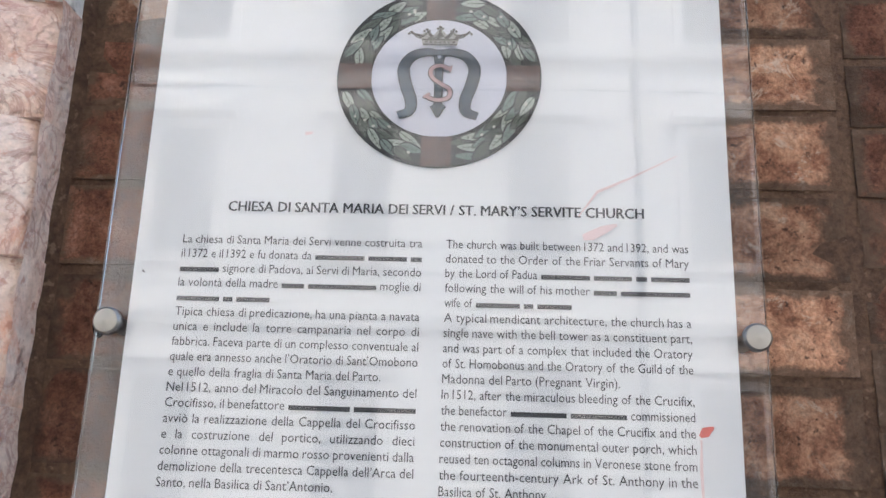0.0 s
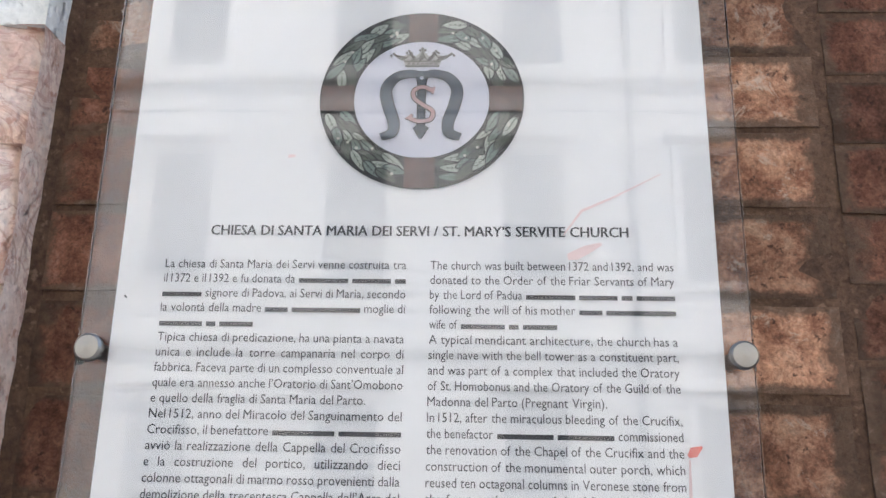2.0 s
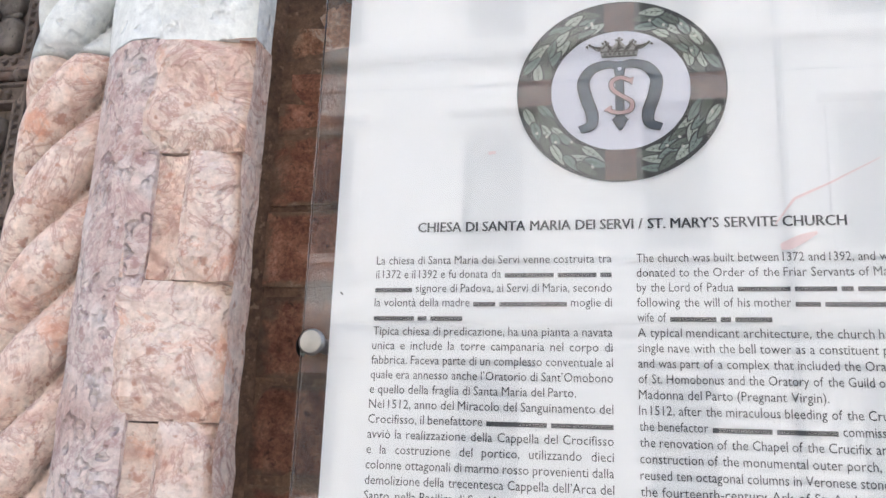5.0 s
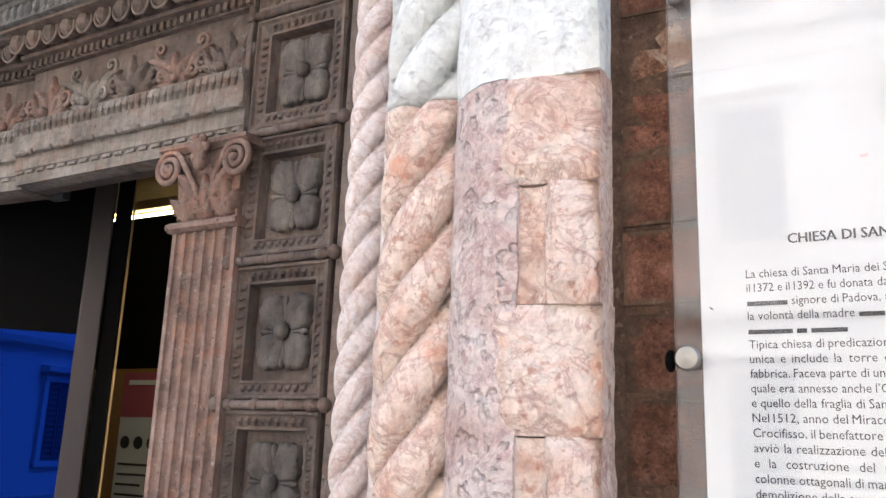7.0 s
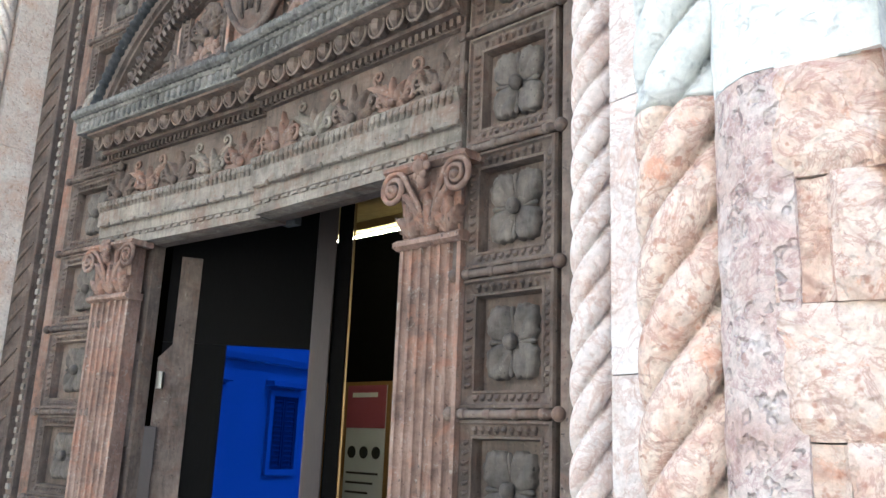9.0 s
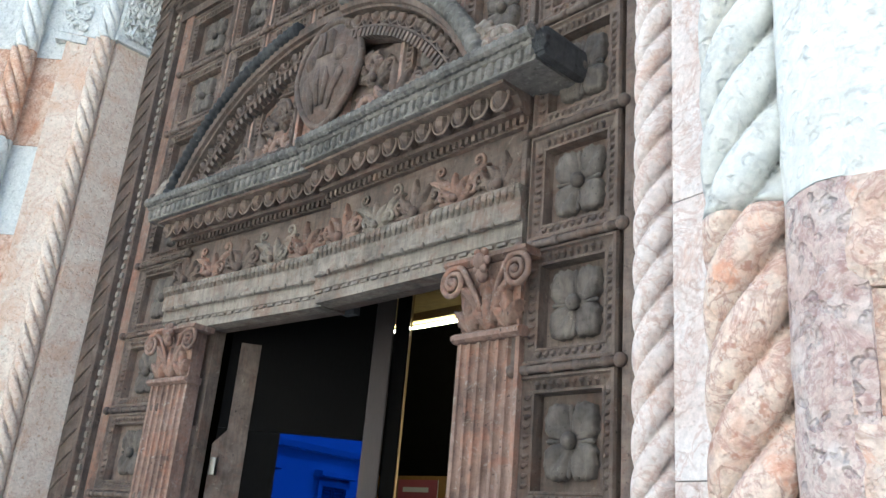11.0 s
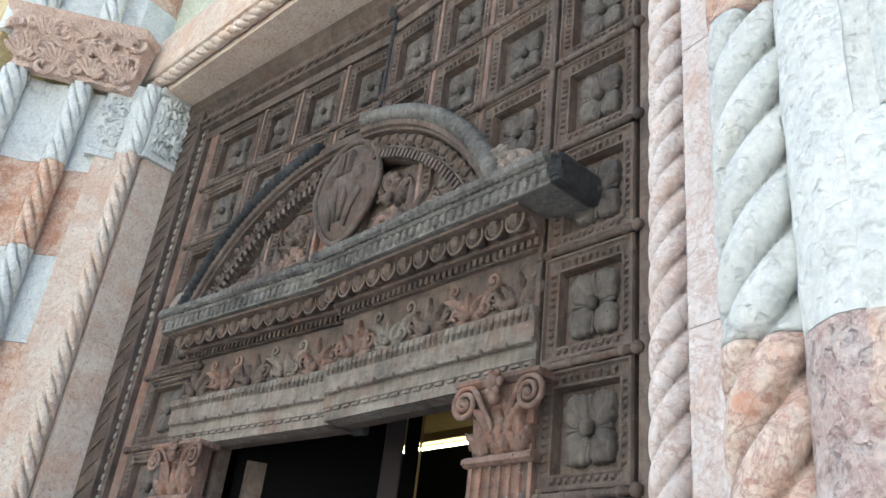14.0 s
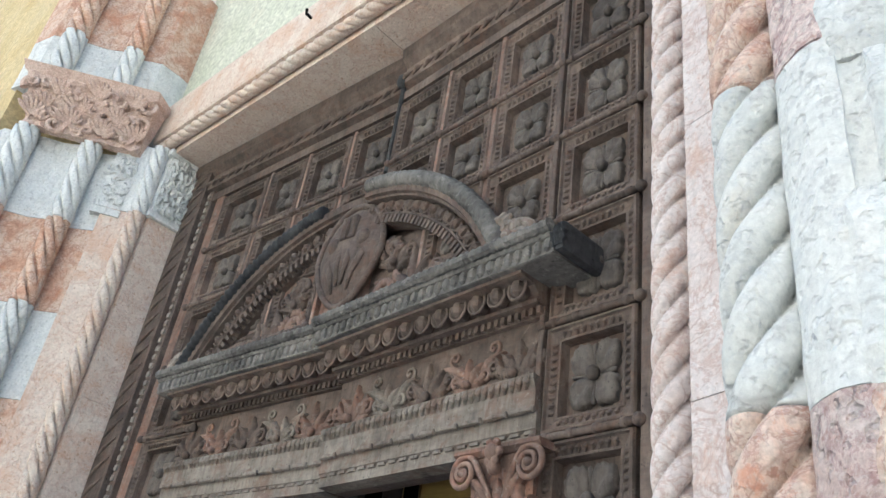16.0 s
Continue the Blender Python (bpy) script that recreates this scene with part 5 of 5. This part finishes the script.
for x in (-0.312, 0.31):
    for z in (1.257, 1.68, 2.103):
        bm = bmesh.new()
        prof = [(0.0, 0.7650), (0.0012, 0.7655), (0.0115, 0.7675), (0.0135, 0.770), (0.0135, 0.776), (0.008, 0.777), (0.008, 0.83), (0.0, 0.83)]
        n = 24
        rings = [[bm.verts.new((x + r * math.cos(2 * math.pi * k / n), y, z + r * math.sin(2 * math.pi * k / n))) for k in range(n)] for r, y in prof[1:-1]]
        for p, q in zip(rings, rings[1:]):
            for k in range(n):
                bm.faces.new((p[k], p[(k + 1) % n], q[(k + 1) % n], q[k]))
        bm.faces.new(rings[0])
        bm.faces.new(rings[-1][::-1])
        part("standoff", bm, STEEL, plaque, "brushed steel standoff")

YP = 0.7900   # printed face
EX, EZ, ER, EI = 0.001, 1.950, 0.1075, 0.0715   # emblem: middle, outer and inner radius
SQUAT = 0.94     # the emblem is a little wider than tall


def flat(bm, pts, y):
    bm.faces.new([bm.verts.new((x, y, EZ + (z - EZ) * SQUAT)) for x, z in pts])


def ellipse(cx, cz, a, b, n=64):
    return [(cx + a * math.cos(2 * math.pi * k / n), cz + b * math.sin(2 * math.pi * k / n)) for k in range(n)]


def stroke(pts, widths, y):
    """A flat painted stroke along points (x, z)."""
    bm = bmesh.new()
    L, R = [], []
    for i, (x, z) in enumerate(pts):
        a, b = pts[max(i - 1, 0)], pts[min(i + 1, len(pts) - 1)]
        d = Vector((b[0] - a[0], b[1] - a[1])).normalized()
        w = widths[min(i, len(widths) - 1)] / 2
        L.append(bm.verts.new((x - d.y * w, y, z + d.x * w)))
        R.append(bm.verts.new((x + d.y * w, y, z - d.x * w)))
    for v in bm.verts:
        v.co.z = EZ + (v.co.z - EZ) * SQUAT
    for i in range(len(pts) - 1):
        bm.faces.new((L[i], L[i + 1], R[i + 1], R[i]))
    return bm


LEAF = [plain("leaf_green", (0.085, 0.105, 0.078), 0.6), plain("leaf_light", (0.34, 0.38, 0.32), 0.6), plain("leaf_teal", (0.16, 0.205, 0.180), 0.6)]
RINGDARK = plain("ring_dark", (0.008, 0.007, 0.006), 0.6)
RIBBON = textured("ribbon_brown", [(0.3, (0.06, 0.034, 0.028)), (0.7, (0.20, 0.125, 0.105))], 60, 300, rough=0.6, bump=0.0, tone=0.1)
LILAC = plain("pale_lilac", (0.64, 0.65, 0.73), 0.6)
SLATE = textured("slate_blue", [(0.3, (0.028, 0.038, 0.055)), (0.7, (0.12, 0.15, 0.19))], 30, 200, rough=0.6, bump=0.0, tone=0.05)
ROSE = plain("rose_ink", (0.50, 0.33, 0.32), 0.6)
GREYLINE = plain("grey_line", (0.075, 0.065, 0.055), 0.6)
bm = bmesh.new()
flat(bm, ellipse(EX, EZ, ER, ER), YP)
part("emblem_ring", bm, RINGDARK, plaque, "dark wreath ring of the emblem")
for r, w in ((ER - 0.0012, 0.003), (EI + 0.0012, 0.002)):
    part("ring_outline", stroke(ellipse(EX, EZ, r, r, 64) + [(EX + r, EZ)], [w], YP - 0.0019), RINGDARK, plaque)
bm = bmesh.new()
flat(bm, ellipse(EX, EZ, EI, EI), YP - 0.0008)
part("emblem_field", bm, LILAC, plaque, "pale lilac round field")
rnd = random.Random(2)
for q in range(4):
    for row, rad in enumerate((0.080, 0.0895, 0.0985)):
        for k in range(6):
            t = q * math.pi / 2 + 0.27 + (math.pi / 2 - 0.5) * (k + 0.3 + 0.35 * (row % 2)) / 6
            c = Vector((EX + rad * math.cos(t), EZ + rad * math.sin(t)))
            d = t + math.pi / 2 * (1 if q in (0, 2) else -1) + rnd.uniform(-0.45, 0.45)
            L, B = rnd.uniform(0.012, 0.0155), rnd.uniform(0.0046, 0.0060)
            def along(u, v):
                return (c.x + L * u * math.cos(d) - B * v * math.sin(d), c.y + L * u * math.sin(d) + B * v * math.cos(d))
            blade = []
            for s in range(14):
                a = 2 * math.pi * s / 14
                blade.append((math.cos(a), math.sin(a) * abs(math.sin(a)) ** 0.3 * (1 - 0.35 * math.cos(a))))
            lay_y = YP - 0.0007 - 0.00006 * (row * 6 + k)
            bm = bmesh.new()
            flat(bm, [along(u * 1.07 + 0.02, v * 1.22) for u, v in blade], lay_y)
            part("leaf_outline", bm, RINGDARK, plaque)
            bm = bmesh.new()
            flat(bm, [along(u * 0.97, v * 0.88) for u, v in blade], lay_y - 0.00003)
            part("wreath_leaf", bm, LEAF[(q + row + k) % 3], plaque)
            bm = bmesh.new()
            flat(bm, [along(-1, 0.10), along(-1, -0.10), along(0.95, 0)], lay_y - 0.000045)
            for u in (-0.5, -0.1, 0.3):
                for v in (-1, 1):
                    flat(bm, [along(u, 0), along(u + 0.08, 0), along(u + 0.34, 0.62 * v)], lay_y - 0.000045)
            part("leaf_vein", bm, RINGDARK, plaque)
    for k in range(5):
        t = q * math.pi / 2 + 0.3 + rnd.uniform(0, 1.0)
        bm = bmesh.new()
        r = rnd.uniform(0.077, 0.101)
        flat(bm, ellipse(EX + r * math.cos(t), EZ + r * math.sin(t), 0.0017, 0.0017, 10), YP - 0.0018)
        part("berry", bm, plain("berry", (0.5, 0.48, 0.42), 0.6) if (q, k) == (0, 0) else bpy.data.materials["berry"], plaque)
for q in range(4):
    t = q * math.pi / 2
    bm = bmesh.new()
    hw = 0.0158
    ux, uz = math.cos(t), math.sin(t)
    for s in range(5):
        a0, a1 = -hw + 2 * hw * s / 5, -hw + 2 * hw * (s + 0.93) / 5
        flat(bm, [(EX + r * ux - w * uz, EZ + r * uz + w * ux) for r, w in ((EI - 0.0005, a0), (ER - 0.0015, a0), (ER - 0.0015, a1), (EI - 0.0005, a1))], YP - 0.0021)
    part("ribbon", bm, RIBBON, plaque)


def smooth_path(ctrl, n=40):
    """Catmull-Rom through control points."""
    P = [Vector(c) for c in ctrl]
    P = [2 * P[0] - P[1]] + P + [2 * P[-1] - P[-2]]
    out = []
    for i in range(1, len(P) - 2):
        for k in range(n // (len(P) - 3)):
            t = k / (n // (len(P) - 3))
            a, b, c, d = P[i - 1:i + 3]
            out.append(tuple(0.5 * (2 * b + (c - a) * t + (2 * a - 5 * b + 4 * c - d) * t * t + (3 * b - a - 3 * c + d) * t ** 3)))
    return out + [tuple(P[-2])]


INKS = (("letter_outline", RINGDARK, 0.0024, 0.0), ("letter_stroke", SLATE, 0.0, 0.0006))
for s in (-1, 1):
    pts = smooth_path([(EX + s * x, EZ + z) for x, z in ((0.001, 0.0280), (0.0132, 0.0302), (0.0284, 0.0250), (0.0373, 0.0103), (0.0345, -0.0096), (0.0285, -0.0289), (0.0300, -0.0420), (0.0415, -0.0470))], 56)
    n = len(pts)
    for nm, mat, grow, dy in INKS:
        part(nm, stroke(pts, [grow + 0.0045 + 0.0065 * math.sin(math.pi * (0.06 + 0.90 * (i / n) ** 1.25)) ** 0.7 for i in range(n)], YP - 0.0026 - dy), mat, plaque)
for nm, mat, grow, dy in INKS:
    part(nm, stroke([(EX, EZ + z) for z in (0.0335, 0.029, 0.015, -0.033, -0.0365, -0.039, -0.049)], [w + grow for w in (0.003, 0.0115, 0.0068, 0.0068, 0.0150, 0.011, 0.0006)], YP - 0.0028 - dy), mat, plaque)
sp = smooth_path([(EX + x, EZ + z) for x, z in ((0.0135, 0.0085), (0.0095, 0.0095), (0.001, 0.0128), (-0.0078, 0.0085), (-0.0072, -0.001), (0.002, -0.0090), (0.0118, -0.0165), (0.0105, -0.0260), (0.000, -0.0290), (-0.0095, -0.0265), (-0.0130, -0.0225))], 60)
n = len(sp)
for nm, mat, grow, dy in (("letter_outline", RINGDARK, 0.0018, 0.0), ("letter_stroke", ROSE, 0.0, 0.0006)):
    part(nm, stroke(sp, [grow + (0.0078 if i < 4 or i > n - 5 else 0.0042) for i in range(n)], YP - 0.004 - dy), mat, plaque)
bm = bmesh.new()
flat(bm, ellipse(EX, EZ + 0.0235, 0.0022, 0.0022, 14), YP - 0.0048)
part("letter_stud", bm, LILAC, plaque)
# crown
CZ = EZ + 0.0395
bm = bmesh.new()
flat(bm, [(EX + x, CZ + z) for x, z in ((-0.018, -0.001), (0.018, -0.001), (0.0200, 0.007), (0.026, 0.0125), (0.019, 0.0135), (0.0135, 0.0165), (0.007, 0.0125), (0, 0.0205), (-0.007, 0.0125), (-0.0135, 0.0165), (-0.019, 0.0135), (-0.026, 0.0125), (-0.0200, 0.007))], YP - 0.0026)
part("crown_body", bm, plain("crown_grey", (0.34, 0.33, 0.31), 0.6), plaque)
for x0, x1 in ((-0.030, -0.0135), (-0.0135, 0.0), (0.0, 0.0135), (0.0135, 0.030)):
    part("crown_line", stroke([(EX + x0 + (x1 - x0) * k / 8, CZ + 0.0155 - 0.0075 * math.sin(math.pi * k / 8)) for k in range(9)], [0.0013], YP - 0.0030), GREYLINE, plaque)
for nm, pts, w in (("crown_band", [(-0.018, 0.0), (0.018, 0.0)], [0.0022]), ("crown_band", [(-0.0195, 0.006), (0.0195, 0.006)], [0.0018])):
    part(nm, stroke([(EX + x, CZ + z) for x, z in pts], w, YP - 0.003), GREYLINE, plaque)
for x in (-0.0145, -0.0095, -0.0048, 0, 0.0048, 0.0095, 0.0145):
    bm = bmesh.new()
    flat(bm, ellipse(EX + x, CZ + 0.003, 0.0017, 0.0012, 12), YP - 0.003)
    part("crown_gem", bm, GREYLINE, plaque)
for x, h in ((-0.028, 0.013), (-0.013, 0.016), (0, 0.019), (0.013, 0.016), (0.028, 0.013)):
    x, h = x * 1.10, h * 1.10
    x0 = x * 0.62
    part("crown_point", stroke([(EX + x0 - 0.003, CZ + 0.007), (EX + x0, CZ + 0.010), (EX + x, CZ + h)], [0.0022, 0.0042, 0.0016], YP - 0.003), GREYLINE, plaque)
    for dx, dz in ((0, 0.0022), (-0.0026, 0), (0.0026, 0)):
        bm = bmesh.new()
        flat(bm, ellipse(EX + x + dx, CZ + h + dz - 0.001, 0.0016, 0.0016, 10), YP - 0.003)
        part("crown_pearl", bm, GREYLINE, plaque)

SQUAT = 1.0


# ---- the printed words; _ and a number stand for a plain bar of that many letters ----
def glyphs(text, size, bold=0.0):
    cu = bpy.data.curves.new("text", "FONT")
    cu.body, cu.size, cu.offset, cu.resolution_u = text, size, bold, 2
    ob = bpy.data.objects.new("text", cu)
    scene.collection.objects.link(ob)
    dg = bpy.context.evaluated_depsgraph_get()
    me = bpy.data.meshes.new_from_object(ob.evaluated_get(dg))
    vs = [v.co.copy() for v in me.vertices]
    fs = [tuple(p.vertices) for p in me.polygons]
    bpy.data.objects.remove(ob)
    bpy.data.curves.remove(cu)
    bpy.data.meshes.remove(me)
    return vs, fs, (min(v.x for v in vs), max(v.x for v in vs))


def printed_line(words, x0, x1, z, size, bold=0.0, double=0.0, name="text_line"):
    items = []
    for w in words:
        if w.startswith("_"):
            L = int(w[1:].strip(",.")) * size * 0.50
            items.append((None, None, L))
        else:
            vs, fs, (lo, hi) = glyphs(w, size, bold)
            items.append(([Vector((v.x - lo, v.y)) for v in vs], fs, hi - lo))
    total = sum(i[2] for i in items)
    gaps = max(1, len(items) - 1)
    k = min(0.93, (x1 - x0 - gaps * size * 0.30) / total)
    gap = (x1 - x0 - k * total) / gaps
    bm = bmesh.new()
    x = x0
    for vs, fs, L in items:
        if vs is None:
            flat(bm, [(x, z), (x + L * k, z), (x + L * k, z + size * 0.36), (x, z + size * 0.36)], YP - 0.001)
        else:
            for d in ((0.0, double) if double else (0.0,)):
                at = [bm.verts.new((x + d + v.x * k, YP - 0.001 - 0.3 * d, z + v.y)) for v in vs]
                for f in fs:
                    try:
                        bm.faces.new([at[i] for i in f])
                    except ValueError:
                        pass
        x += L * k + gap
    part(name, bm, INK, plaque)


printed_line("CHIESA DI SANTA MARIA DEI SERVI / ST. MARY’S SERVITE CHURCH".split(), -0.2095, 0.2105, 1.799, 0.0152, 0.0, name="title_line", double=0.0007)
ITALIAN = [("La chiesa di Santa Maria dei Servi venne costruita tra", 1), ("il 1372 e il 1392 e fu donata da _9 _7 _2", 1), ("_7, signore di Padova, ai Servi di Maria, secondo", 1),
           ("la volontà della madre _4 _12, moglie di", 1), ("_9 _2 _7", 0.385), ("Tipica chiesa di predicazione, ha una pianta a navata", 1), ("unica e include la torre campanaria nel corpo di", 1),
           ("fabbrica. Faceva parte di un complesso conventuale al", 1), ("quale era annesso anche l’Oratorio di Sant’Omobono", 1), ("e quello della fraglia di Santa Maria del Parto.", 0.855), ("Nel 1512, anno del Miracolo del Sanguinamento del", 1),
           ("Crocifisso, il benefattore _10 _10", 1), ("avviò la realizzazione della Cappella del Crocifisso", 1), ("e la costruzione del portico, utilizzando dieci", 1), ("colonne ottagonali di marmo rosso provenienti dalla", 1),
           ("demolizione della trecentesca Cappella dell’Arca del", 1), ("Santo, nella Basilica di Sant’Antonio.", 0.69)]
ENGLISH = [("The church was built between 1372 and 1392, and was", 1), ("donated to the Order of the Friar Servants of Mary", 1), ("by the Lord of Padua _9 _7 _2 _7,", 1), ("following the will of his mother _4 _12,", 1),
           ("wife of _9 _2 _7", 0.52), ("A typical mendicant architecture, the church has a", 1), ("single nave with the bell tower as a constituent part,", 1), ("and was part of a complex that included the Oratory", 1), ("of St. Homobonus and the Oratory of the Guild of the", 1),
           ("Madonna del Parto (Pregnant Virgin).", 0.71), ("In 1512, after the miraculous bleeding of the Crucifix,", 1), ("the benefactor _10 _10 commissioned", 1), ("the renovation of the Chapel of the Crucifix and the", 1), ("construction of the monumental outer porch, which", 1),
           ("reused ten octagonal columns in Veronese stone from", 1), ("the fourteenth-century Ark of St. Anthony in the", 1), ("Basilica of St. Anthony.", 0.425)]
for lines, x0, x1 in ((ITALIAN, -0.2525, -0.0095), (ENGLISH, 0.0145, 0.2535)):
    for i, (words, share) in enumerate(lines):
        printed_line(words.split(), x0, x0 + (x1 - x0) * share, 1.7645 - 0.01486 * i, 0.0128)

# smears and specks on the sheet
for nm, pts, w, mat in (("red_smear", [(0.257, 1.588), (0.262, 1.592), (0.270, 1.597)], [0.003, 0.010, 0.002], RED), ("red_run", [(0.258, 1.585), (0.257, 1.555), (0.258, 1.52)], [0.0015, 0.003, 0.002], REDFAINT),
                        ("red_smudge", [(0.150, 1.778), (0.158, 1.780), (0.170, 1.786), (0.184, 1.792)], [0.006, 0.010, 0.009, 0.003], REDFAINT), ("red_smudge", [(0.146, 1.80), (0.165, 1.826), (0.20, 1.842), (0.246, 1.866)], [0.001, 0.003, 0.002, 0.001], REDFAINT),
                        ("speck", [(-0.136, 1.884), (-0.128, 1.885)], [0.004, 0.003], REDFAINT), ("speck", [(-0.290, 1.735), (-0.287, 1.732)], [0.002, 0.001], INK)):
    part(nm, stroke(pts, w, 0.7897 - 0.002), mat, plaque)

# ---- the bricks ----
def brick_mesh(seed):
    bm = bmesh.new()
    sub = bmesh.new()
    bmesh.ops.create_cube(sub, size=1.0)
    bmesh.ops.subdivide_edges(sub, edges=[e for e in sub.edges if abs(e.verts[0].co.y - e.verts[1].co.y) < 0.1 and e.verts[0].co.y < 0], cuts=2, use_grid_fill=True)
    for v in sub.verts:
        if v.co.y < 0:
            n = noise.noise((v.co.x * 3 + seed * 5, v.co.z * 3, seed))
            rim = max(abs(v.co.x), abs(v.co.z)) > 0.49
            v.co.y += 0.06 * n + (0.020 if rim else 0)
            v.co.x += 0.02 * noise.noise((v.co.z * 4, seed, 2))
            v.co.z += 0.05 * noise.noise((v.co.x * 4, seed, 7))
    merge(bm, sub)
    bmesh.ops.recalc_face_normals(bm, faces=bm.faces)
    me = bpy.data.meshes.new("brick")
    bm.to_mesh(me)
    bm.free()
    return me


SHAPES = {}
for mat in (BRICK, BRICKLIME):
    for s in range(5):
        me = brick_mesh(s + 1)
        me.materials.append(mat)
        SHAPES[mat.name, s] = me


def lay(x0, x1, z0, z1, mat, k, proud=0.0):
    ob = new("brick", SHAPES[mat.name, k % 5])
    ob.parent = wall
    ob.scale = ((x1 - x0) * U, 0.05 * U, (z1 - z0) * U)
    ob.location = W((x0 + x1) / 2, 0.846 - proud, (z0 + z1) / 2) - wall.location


rnd = random.Random(11)
COURSES = [1.05, 1.145, 1.24, 1.335, 1.438, 1.54, 1.645, 1.742, 1.84, 1.928, 2.018, 2.11, 2.205, 2.30, 2.39]
n = 0
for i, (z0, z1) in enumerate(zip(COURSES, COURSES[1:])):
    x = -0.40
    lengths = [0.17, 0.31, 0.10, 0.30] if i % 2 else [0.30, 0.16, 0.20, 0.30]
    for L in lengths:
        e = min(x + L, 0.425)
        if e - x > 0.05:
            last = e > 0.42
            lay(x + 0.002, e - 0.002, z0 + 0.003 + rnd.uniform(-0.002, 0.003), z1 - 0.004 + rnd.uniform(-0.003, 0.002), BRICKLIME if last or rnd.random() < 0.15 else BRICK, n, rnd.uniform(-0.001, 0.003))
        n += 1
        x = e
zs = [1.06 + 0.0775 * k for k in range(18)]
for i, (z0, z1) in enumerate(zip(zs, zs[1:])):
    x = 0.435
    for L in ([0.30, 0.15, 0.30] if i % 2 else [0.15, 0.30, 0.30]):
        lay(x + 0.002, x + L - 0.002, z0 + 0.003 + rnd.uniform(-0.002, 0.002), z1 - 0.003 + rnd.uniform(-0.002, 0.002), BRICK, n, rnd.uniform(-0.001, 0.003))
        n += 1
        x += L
# near-black blob standing for the shade in an old fixing hole beside the plaque
bm = bmesh.new()
blob(bm, (-0.341, 0.822, 1.682), (0.007, 0.010, 0.013), 12, 8)
part("fixing_hole", bm, DARK, wall, "near-black blob for the shade in a fixing hole")
